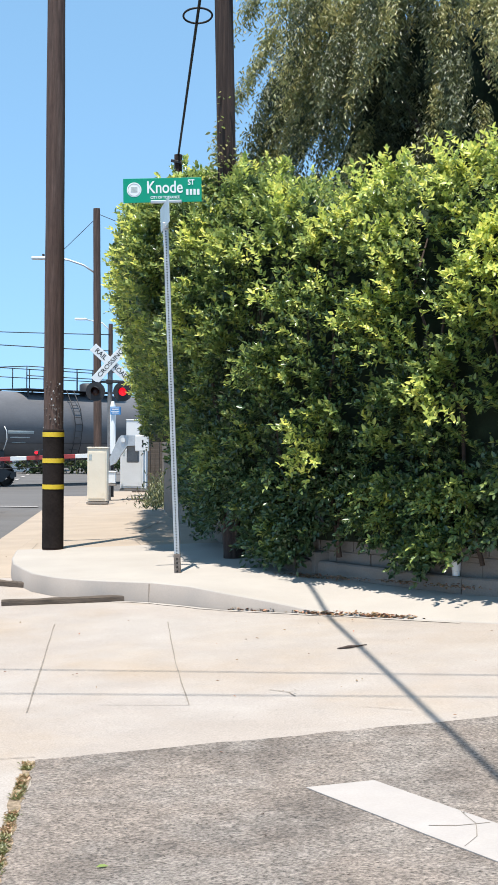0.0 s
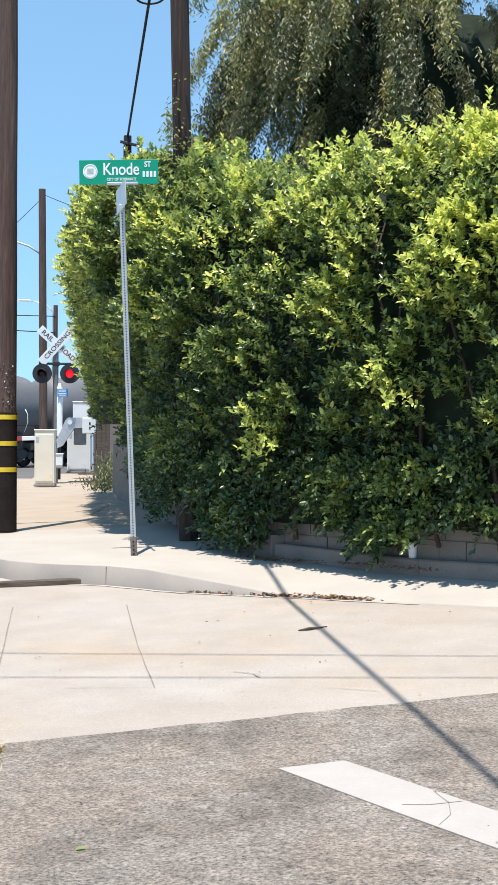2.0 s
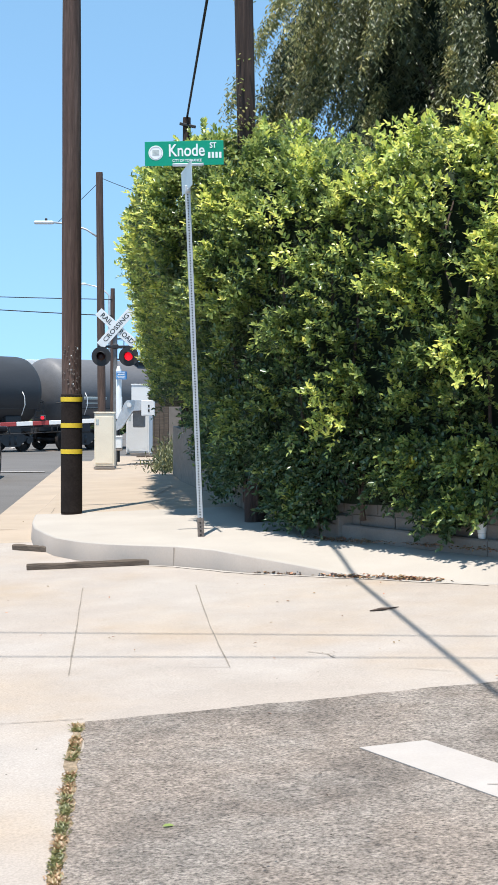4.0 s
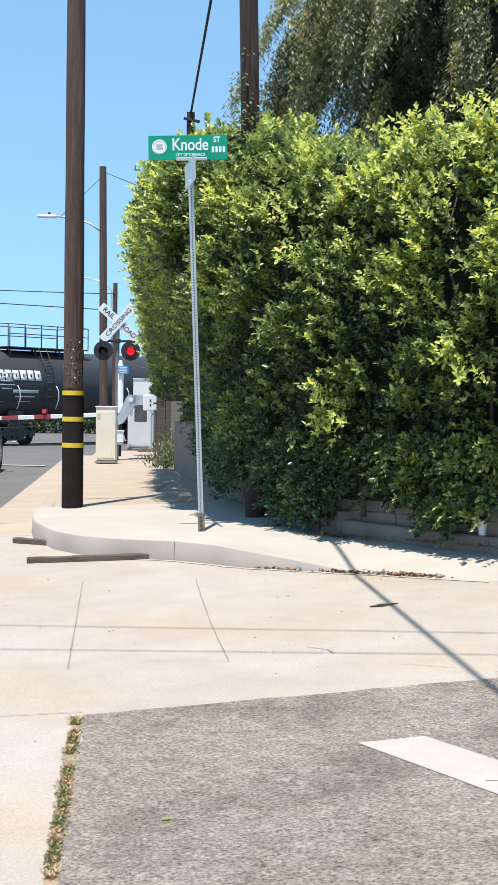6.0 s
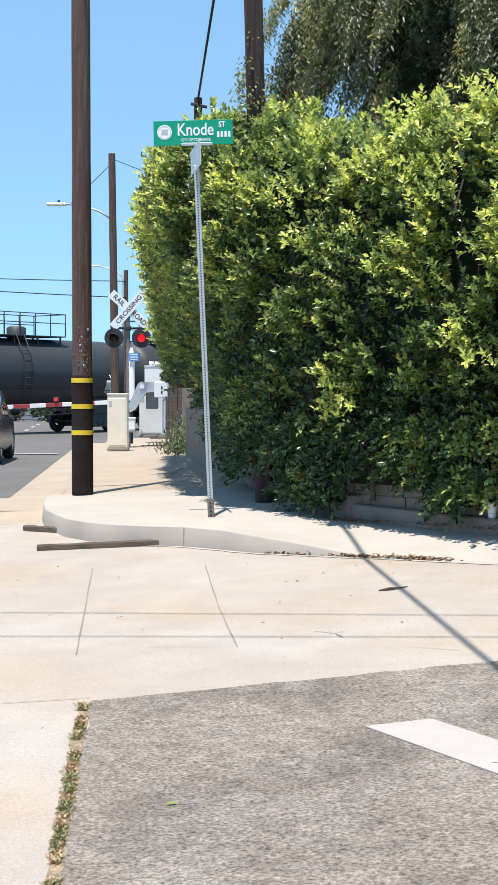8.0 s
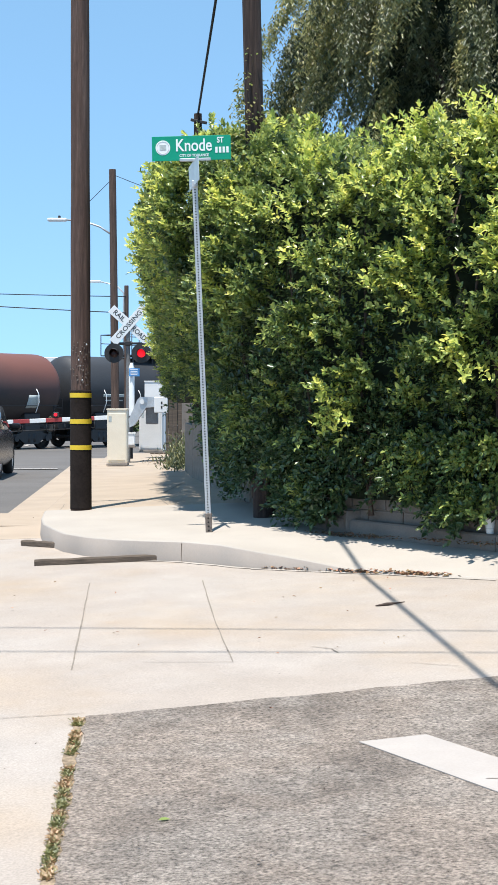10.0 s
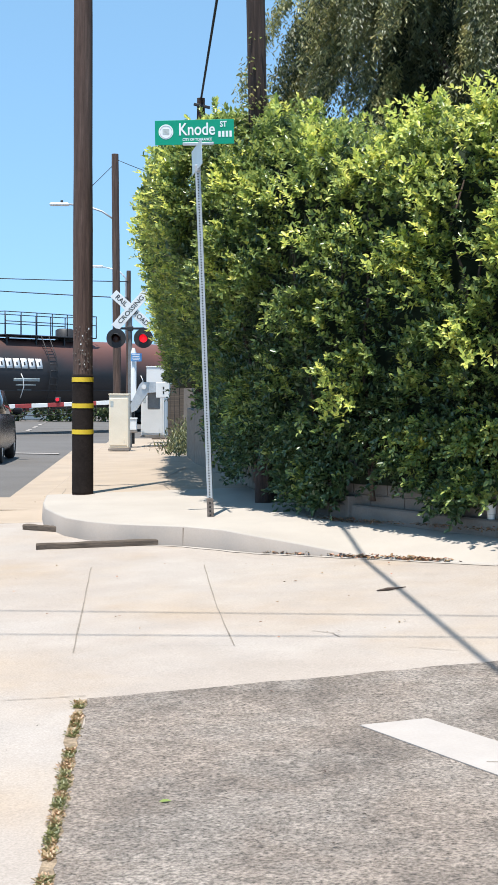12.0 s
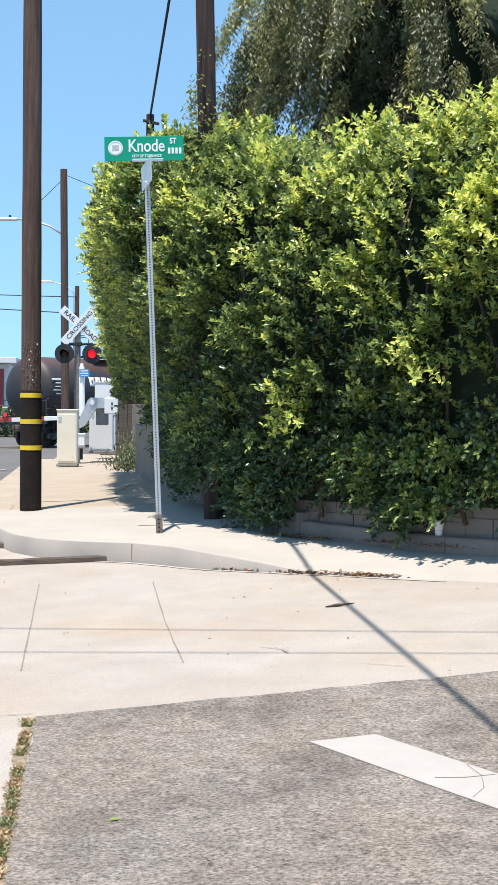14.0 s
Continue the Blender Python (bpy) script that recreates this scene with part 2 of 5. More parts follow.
def prism(bm, outline, z0, z1, mat=0):
    """An upright slab over an outline of (x, y); z0 and z1 are numbers or functions of x, y."""
    fz = lambda z, x, y: z(x, y) if callable(z) else z
    lo = [bm.verts.new((x, y, fz(z0, x, y))) for x, y in outline]
    hi = [bm.verts.new((x, y, fz(z1, x, y))) for x, y in outline]
    n = len(outline)
    bm.faces.new(hi).material_index = mat
    bm.faces.new(lo[::-1]).material_index = mat
    for k in range(n):
        bm.faces.new((lo[k], lo[(k + 1) % n], hi[(k + 1) % n], hi[k])).material_index = mat
    bmesh.ops.recalc_face_normals(bm, faces=bm.faces)
    return bm


def letters(text, size, mat, parent, m, name="lettering", thick=0.002, squeeze=1.0, align="CENTER", bold=0.0):
    cu = bpy.data.curves.new(name, "FONT")
    cu.body, cu.size, cu.align_x, cu.align_y, cu.extrude, cu.offset = text, size, align, "CENTER", thick, bold
    tmp = bpy.data.objects.new(name, cu)
    scene.collection.objects.link(tmp)
    me = bpy.data.meshes.new_from_object(tmp.evaluated_get(bpy.context.evaluated_depsgraph_get()))
    bpy.data.objects.remove(tmp)
    me.materials.clear()
    me.materials.append(mat)
    me.transform(Matrix.Diagonal((squeeze, 1, 1, 1)))
    ob = new(name, me)
    ob.parent = parent
    ob.matrix_basis = m
    return ob


# ---- ground, streets, pavements ----
def sheet(name, xs, ys, lift, mat, label="", category="", inside=None):
    bm = bmesh.new()
    v = {(i, j): bm.verts.new((x, y, street_z(x, y) + lift)) for i, x in enumerate(xs) for j, y in enumerate(ys)}
    for i in range(len(xs) - 1):
        for j in range(len(ys) - 1):
            bm.faces.new((v[i, j], v[i + 1, j], v[i + 1, j + 1], v[i, j + 1]))
    return tagged(part(name, bm, mat), label, category, kind="structure")


def flat_patch(name, outline, lift, mat, label="", category="", depth=0.03, parent=None):
    """A thin layer over an outline, lying on the street."""
    bm = bmesh.new()
    prism(bm, outline, lambda x, y: street_z(x, y) + lift - depth, lambda x, y: street_z(x, y) + lift)
    ob = part(name, bm, mat, parent)
    return ob if parent else tagged(ob, label, category, kind="structure")


sheet("ground", [-2500, -400, -60, -20, -3.2, 7.0, 40, 400, 2500], [-1500, -60, -6.0, 16.5, 62.5, 120, 500, 3000], 0.0, ASPHALT_ROAD,
      "dark grey asphalt of the avenue and the land around", "road")


def ave(y, off=0.0):
    """The avenue's kerb line at y; off metres towards the pavement."""
    return -2.62 - 0.092 * (y - 15.6) + off


# concrete apron of the corner, cut where the piecewise slope bends
flat_patch("concrete_apron", [(-3.2, -5.9), (-0.24, -5.9), (-0.24, -0.5), (-0.70, 4.785), (-0.91, 7.12), (1.118, 7.66), (6.9, 9.15), (6.9, 13.0),
                              (2.5, 16.4), (-2.0, 16.4), (-2.6, 15.3), (-3.19, 15.25)], 0.008, CONCRETE_STREET,
           "pale tan concrete apron of the street corner", "road")
flat_patch("concrete_apron", [(-9.0, -5.9), (-3.2, -5.9), (-3.2, 16.49), (-9.0, 16.49)], 0.008, CONCRETE_STREET,
           "pale tan concrete apron of the street corner", "road")
flat_patch("concrete_apron", [(-9.0, 16.5), (-2.75, 16.5), (-2.95, 18.8), (-9.0, 18.95)], 0.008, CONCRETE_TAN,
           "pale tan concrete apron of the street corner", "road")
rag = random.Random(31)
top_edge = [(6.9 - 7.855 * k / 60 + rag.uniform(-0.01, 0.01), (9.2 - 1.5 * k / 44.2 if k < 44 else 7.7 - 0.54 * (k - 44) / 16) + rag.uniform(-0.014, 0.014)) for k in range(61)]
left_edge = [(-0.945 + 0.0888 * 0.06 * k + rag.uniform(-0.018, 0.012), 7.12 - 0.06 * k) for k in range(40)]
asphalt = flat_patch("side_street", [(-0.30, -5.9), (6.9, -5.9), *top_edge, *left_edge, (-0.30, -0.5)], 0.016, ASPHALT_OLD,
                     "worn grey asphalt of the side street", "road")
flat_patch("gutter", [(ave(15.2, -0.62), 15.2), (ave(15.2, 0.3), 15.2), (ave(16.5, 0.3), 16.5), (ave(16.5, -0.62), 16.5)], 0.010, CONCRETE_TAN,
           "tan concrete gutter beside the avenue kerb", "gutter")
flat_patch("gutter", [(ave(16.5, -0.62), 16.5), (ave(16.5, 0.3), 16.5), (ave(46, 0.3), 46), (ave(46, -0.95), 46)], 0.010, CONCRETE_TAN,
           "tan concrete gutter beside the avenue kerb", "gutter")

# pavement: outer edge, kerb height, inner edge and its height
CORNER = [((-2.67, 16.4), 0.19, (-0.36, 16.4), 0.19), ((-2.56, 15.5), 0.19, (-0.16, 15.6), 0.19), ((-2.44, 14.9), 0.19, (-0.05, 15.0), 0.19),
          ((-2.25, 14.35), 0.19, (0.04, 14.75), 0.19), ((-2.08, 13.92), 0.19, (0.1, 14.55), 0.19), ((-1.8, 13.5), 0.19, (0.16, 14.35), 0.19),
          ((-1.51, 13.22), 0.19, (0.22, 14.1), 0.19), ((-1.2, 13.02), 0.19, (0.3, 13.85), 0.19), ((-0.854, 12.83), 0.19, (0.4, 13.6), 0.19),
          ((-0.5, 12.5), 0.185, (0.46, 13.42), 0.18), ((-0.21, 12.22), 0.155, (0.464, 13.25), 0.17), ((0.2, 11.97), 0.10, (0.75, 12.95), 0.155),
          ((0.573, 11.75), 0.04, (1.0, 12.7), 0.14), ((1.1, 11.42), 0.02, (1.35, 12.36), 0.12), ((1.66, 11.07), 0.02, (1.78, 11.95), 0.10),
          ((2.6, 10.5), 0.02, (2.6, 11.2), 0.10), ((4.0, 9.5), 0.02, (4.0, 10.0), 0.10), ((5.6, 8.95), 0.02, (5.6, 9.3), 0.10)]
AVENUE = [((ave(46), 46), 0.17, (ave(46, 1.9), 46), 0.18), ((ave(30), 30), 0.17, (ave(30, 2.15), 30), 0.18), ((ave(21.6), 21.6), 0.17, (ave(21.6, 2.25), 21.6), 0.18),
          ((-2.67, 16.4), 0.19, (-0.36, 16.4), 0.19)]


def pavement(name, rows, mat, label):
    bm = bmesh.new()
    cols, face = [], []
    for (ox, oy), h, (ix, iy), hi in rows:
        line = []
        n = 6
        for k in range(n + 1):
            u = k / n
            x, y = ox + (ix - ox) * u, oy + (iy - oy) * u
            line.append(bm.verts.new((x, y, street_z(x, y) + h + (hi - h) * u - (0.012 if k == 0 else 0))))
        d = Vector((ix - ox, iy - oy)).normalized()
        edge = bm.verts.new((ox + d.x * 0.02, oy + d.y * 0.02, street_z(ox, oy) + h))
        low = bm.verts.new((ox - d.x * 0.015, oy - d.y * 0.015, street_z(ox, oy) - 0.05))
        cols.append([low, line[0], edge, *line[1:]])
    for a, b in zip(cols, cols[1:]):
        for k in range(len(a) - 1):
            f = bm.faces.new((a[k], a[k + 1], b[k + 1], b[k]))
            f.material_index = 1 if k == 0 else 0
            f.smooth = k in (0, 1)
    bmesh.ops.recalc_face_normals(bm, faces=bm.faces)
    return tagged(part(name, bm, [mat, KERB_FACE]), label, "pavement", kind="structure")


pavement("pavement", CORNER, CONCRETE_WALK, "pale new concrete pavement with a curved kerb")
pavement("pavement", AVENUE, CONCRETE_TAN, "tan old concrete pavement along the avenue")


def walk_z(x, y):
    return street_z(x, y) + 0.178


def strip(name, a, b, width, mat, lift=0.022, z=street_z, parent=None, thick=0.004):
    """A narrow line drawn on the ground from a to b."""
    bm = bmesh.new()
    a, b = Vector(a), Vector(b)
    d = (b - a).normalized()
    s = Vector((-d.y, d.x)) * width / 2
    n = max(2, int((b - a).length / 0.25))
    rnd = random.Random(int(a.x * 1000) + int(b.y * 1000))
    rows = []
    for k in range(n + 1):
        p = a + (b - a) * k / n + s * rnd.uniform(-0.6, 0.6)
        w = s * rnd.uniform(0.6, 1.3)
        rows.append([(q.x, q.y, z(q.x, q.y) + lift) for q in (p + w, p - w)])
    loft(bm, rows, closed=False, caps=False, smooth=False)
    ob = part(name, bm, mat, parent)
    return tagged(ob, kind="structure") if not parent else ob


def marking(name, outline, mat, label, category="road marking"):
    return flat_patch(name, outline, 0.021, mat, label, category, depth=0.004)


# limit line on the side street, crossed by hairline cracks
marking("limit_line", [(0.337, 6.48), (0.64, 6.56), (1.04, 5.90), (2.6, 3.4), (2.35, 3.2), (0.775, 5.75)], PAINT_WHITE, "white painted limit line on worn asphalt")
for a, b, w in [((0.80, 5.86), (0.90, 5.84), 0.011200000000000002), ((0.90, 5.84), (1.04, 5.87), 0.0064), ((0.95, 6.03), (0.985, 5.86), 0.0035), ((0.985, 5.86), (0.965, 5.70), 0.0035), ((0.965, 5.70), (0.90, 5.58), 0.0035)]:
    strip("crack", a, b, w, JOINT, 0.0225)
marking("stop_line", [(-14.0, 36.9), (-5.50, 35.45), (-5.53, 35.95), (-14.0, 37.4)], PAINT_WHITE, "white painted stop line on the avenue")
for k in range(6):
    y = 65.2 + k * 5.2
    x = -11.6 - 0.115 * (y - 65.5)
    marking("lane_dash", [(x - 0.09, y), (x + 0.09, y), (x - 0.12, y + 2.0), (x - 0.30, y + 2.0)], PAINT_WHITE, "white dash of the avenue's lane line")

# joints and cracks of the concrete
for a, b, w in [((-1.535, 11.7), (-1.187, 8.30), 0.016), ((-0.615, 11.6), (-0.42, 9.6), 0.014), ((-0.42, 9.6), (-0.271, 8.35), 0.014), ((-0.271, 8.35), (-0.80, 8.44), 0.006),
                ((-1.40, 7.20), (-0.97, 7.24), 0.009), ((0.18, 8.72), (0.30, 8.62), 0.012), ((0.30, 8.62), (0.335, 8.50), 0.012), ((0.30, 8.62), (0.36, 8.66), 0.01),
                ((0.70, 8.15), (0.98, 8.0), 0.01)]:
    strip("joint", a, b, w * 0.52, JOINT, 0.0125)
bm = bmesh.new()
box(bm, (0.004, 0.022, 0.168), (-0.862, 12.835, street_z(-0.86, 12.83) + 0.087), turn=Matrix.Rotation(radians(-28), 4, "Z"))
tagged(part("joint", bm, JOINT), kind="structure")
for a, b, w in [((-2.62, 17.6), (-2.39, 15.5), 0.010), ((-1.55, 19.6), (-1.50, 22.6), 0.02), ((-1.22, 16.2), (-1.45, 17.8), 0.016)]:
    strip("joint", a, b, w, JOINT, 0.010, walk_z)

# ---- block wall and planter kerb behind the pavement ----
WALL = [(-1.85, 28.4), (-1.48, 24.6), (-1.06, 21.6), (-0.34, 16.4), (-0.04, 14.95), (0.52, 13.32), (1.84, 12.02), (4.0, 10.1), (5.8, 8.6)]
random.seed(3)
block_mesh = mesh_of(box(bmesh.new(), (0.392, 0.19, 0.192), bevel=0.006), "block", BLOCK)
for n, (a, b) in enumerate(zip(WALL, WALL[1:])):
    a, b = Vector(a), Vector(b)
    d = (b - a).normalized()
    side = Vector((-d.y, d.x)) if d.y < 0 else Vector((-d.y, d.x))
    length = (b - a).length
    ang = math.atan2(d.y, d.x)
    bm = bmesh.new()
    mid = (a + b) / 2 + side * 0.10
    z0 = street_z(mid.x, mid.y)
    box(bm, (length + 0.1, 0.17, 1.1), (0, 0, -0.2))
    wall = tagged(part("wall_%d" % (n + 1), bm, JOINT, at=pose(mid.x, mid.y, z0 + 0.75, 0, 0, math.degrees(ang))), "grey concrete block garden wall under a hedge", "wall", kind="structure")
    if 4 <= n <= 6:
        rows_z = [street_z(*((a + b) / 2)) + 0.22 + 0.2 * r for r in range(4)]
        for r in range(4):
            k, u = 0, (0.2 if r % 2 else 0.4) - 0.2
            while u < length + 0.1:
                o = new("block", block_mesh)
                o.parent = wall
                o.matrix_basis = Matrix.Translation((u - length / 2, -0.003 + random.uniform(-0.002, 0.002), -0.48 + 0.2 * r))
                u += 0.4
for (a, b) in zip(WALL[4:], WALL[5:]):
    bm = bmesh.new()
    a, b = Vector(a), Vector(b)
    d = (b - a).normalized()
    side = Vector((d.y, -d.x))
    rows = []
    for p in (a, b):
        zz = street_z(p.x, p.y) + (0.18 if p.y > 13 else 0.11)
        q0, q1 = p + side * 0.09, p + side * 0.0
        rows.append([(q0.x, q0.y, zz - 0.1), (q0.x, q0.y, zz + 0.11), (q0.x - side.x * 0.015, q0.y - side.y * 0.015, zz + 0.125), (q1.x, q1.y, zz + 0.125), (q1.x, q1.y, zz - 0.1)])
    loft(bm, rows, smooth=False)
    tagged(part("planter_kerb", bm, BLOCK), "low concrete planter kerb at the wall's foot", "kerb", kind="structure")


# ---- foliage ----
def leaf_mesh(name, pos, along, normal, length, width, mats, index):
    """Many folded leaves in one mesh from arrays: foot, direction, upper side, size and material index."""
    n = len(pos)
    along = along / np.linalg.norm(along, axis=1, keepdims=True)
    across = np.cross(along, normal)
    across /= np.linalg.norm(across, axis=1, keepdims=True) + 1e-9
    up = np.cross(across, along)
    L, W = length[:, None], width[:, None]
    pts = np.stack([pos, pos + along * L * 0.32 + across * W * 0.5 + up * W * 0.16, pos + along * L * 0.68 + across * W * 0.42 + up * W * 0.10,
                    pos + along * L - up * L * 0.10, pos + along * L * 0.68 - across * W * 0.42 + up * W * 0.10,
                    pos + along * L * 0.32 - across * W * 0.5 + up * W * 0.16], axis=1)
    me = bpy.data.meshes.new(name)
    me.vertices.add(n * 6)
    me.vertices.foreach_set("co", pts.reshape(-1))
    base = np.arange(n)[:, None] * 6
    loops = np.concatenate([base + np.array([[0, 1, 2, 3]]), base + np.array([[0, 3, 4, 5]])], axis=1).reshape(-1)
    me.loops.add(n * 8)
    me.loops.foreach_set("vertex_index", loops.astype(np.int32))
    me.polygons.add(n * 2)
    me.polygons.foreach_set("loop_start", np.arange(n * 2, dtype=np.int32) * 4)
    me.polygons.foreach_set("material_index", np.repeat(index, 2).astype(np.int32))
    for m in mats:
        me.materials.append(m)
    me.update(calc_edges=True)
    me.validate()
    return me


HEDGE = [(-2.0, 28.2), (-1.60, 25.4), (-1.10, 21.6), (-0.42, 16.4), (-0.16, 14.85), (0.52, 13.32), (1.84, 12.02), (4.0, 10.1), (5.0, 9.25)]
HEDGE_BULGE = [0.36, 0.55, 0.90, 1.06, 0.86, 0.52, 0.48, 0.48, 0.48]
HEDGE_TOP = [3.5, 3.65, 3.8, 3.92, 3.74, 3.27, 3.32, 3.74, 3.7]


def hedge_frame():
    """Lengths along the hedge's foot, and for each corner of it place, outward side, bulge and height."""
    P = np.array(HEDGE)
    seg = np.diff(P, axis=0)
    lens = np.linalg.norm(seg, axis=1)
    s = np.concatenate([[0], np.cumsum(lens)])
    nrm = np.stack([seg[:, 1], -seg[:, 0]], axis=1) / lens[:, None]
    vn = np.concatenate([nrm[:1], (nrm[1:] + nrm[:-1]) / 2, nrm[-1:]])
    vn /= np.linalg.norm(vn, axis=1, keepdims=True)
    return P, s, -vn if vn[0, 0] > 0 else vn


def hedge_surface(s, v, depth):
    """Points of the hedge's skin: s along the foot, v from 0 at the foot to 1 at the top's back, depth inwards."""
    P, S, N = hedge_frame()
    x, y = np.interp(s, S, P[:, 0]), np.interp(s, S, P[:, 1])
    nx, ny = np.interp(s, S, N[:, 0]), np.interp(s, S, N[:, 1])
    q = np.hypot(nx, ny)
    nx, ny = nx / q, ny / q
    bulge, top = np.interp(s, S, HEDGE_BULGE), np.interp(s, S, HEDGE_TOP)
    prof_v = [0.0, 0.12, 0.3, 0.5, 0.7, 0.80, 0.87, 0.93, 1.0]
    wide = np.interp(v, prof_v, [0.0, 0.0, 0.16, 0.68, 0.98, 0.90, 0.5, 0.0, -0.9])
    steep = np.interp(v, prof_v, [0.30, 0.34, 0.80, 1.04, 0.84, 0.62, 0.36, -0.1, -1.6])
    side = np.clip((s - S[3]) / (S[5] - S[3]), 0, 1)
    off = (wide * (1 - side) + steep * side) * bulge
    off = np.where(v < 0.82, np.maximum(off, 0.17), off)
    depth = depth * np.clip(off / 0.3, 0.3, 1.0)
    h = np.interp(v, prof_v, [0.035, 0.18, 0.42, 0.66, 0.86, 0.95, 1.0, 1.02, 1.0]) * top
    ou = np.interp(v, prof_v, [0.95, 0.95, 0.95, 0.95, 0.85, 0.6, 0.3, 0.1, 0.0])
    base = np.array([street_z(a, b) for a, b in zip(x, y)]) + 0.17
    out = np.stack([nx * ou, ny * ou, np.sqrt(np.maximum(0, 1 - ou * ou))], axis=1)
    pos = np.stack([x + nx * off, y + ny * off, base + h], axis=1)
    return pos - out * depth[:, None], out


def lump(pos, size, seed):
    return np.array([noise.noise(Vector(p) / size + Vector((seed, seed * 0.7, -seed))) for p in pos])


def shoots_to_leaves(foot, way, count, rng, size, droop=0.0):
    """Leaves set round short shoots; returns foot, direction, upper side, length of each and the shoot it belongs to."""
    n = len(foot)
    way = way / np.linalg.norm(way, axis=1, keepdims=True)
    idx = np.repeat(np.arange(n), count)
    k = np.tile(np.arange(count), n)
    span = rng.uniform(0.10, 0.26, n)[idx]
    u = (k + rng.uniform(0, 0.6, len(k))) / count
    side = np.cross(way, np.array([0.3, 0.2, 1.0]))
    side /= np.linalg.norm(side, axis=1, keepdims=True) + 1e-9
    third = np.cross(way, side)
    ang = k * 2.4 + rng.uniform(0, 6.28, n)[idx]
    radial = side[idx] * np.cos(ang)[:, None] + third[idx] * np.sin(ang)[:, None]
    pos = foot[idx] + way[idx] * (span * u)[:, None] - np.array([0, 0, 1.0]) * (droop * (span * u) ** 2)[:, None]
    along = way[idx] * (0.35 + 0.7 * u)[:, None] + radial * (1.0 - 0.45 * u)[:, None] + rng.normal(0, 0.15, (len(k), 3))
    upper = way[idx] * 0.8 + np.array([0, 0, 0.9]) - radial * 0.2 + rng.normal(0, 0.3, (len(k), 3))
    length = size * rng.uniform(0.7, 1.25, len(k))
    return pos, along, upper, length, idx


# fresh sprays that stand out of the hedge face, and gaps in it
FRESH_SPRAYS = [(0.67, 12.46, 3.21), (1.02, 12.13, 3.15), (0.7, 12.44, 2.77), (0.89, 12.26, 2.36), (1.02, 12.12, 2.44), (1.19, 11.95, 2.77), (1.16, 11.98, 2.11), (1.45, 11.7, 1.8), (1.56, 11.59, 1.63), (0.47, 12.66, 1.49), (0.08, 13.04, 3.05), (0.25, 12.88, 2.64), (0.51, 12.62, 1.32), (0.44, 12.69, 1.44), (0.55, 12.59, 1.2), (0.97, 12.17, 3.61), (1.55, 11.6, 3.68), (1.51, 11.64, 3.42)]
GAPS = [(0.14, 12.99, 2.42), (1.02, 12.12, 2.76), (0.59, 12.54, 2.87), (1.64, 11.51, 1.84), (-1.62, 18.3, 3.3), (-1.6, 18.1, 3.0), (-1.55, 17.6, 2.7), (-1.5, 17.2, 2.45), (-1.0, 14.7, 3.45), (-0.98, 14.7, 3.2), (-0.96, 14.7, 2.95)]


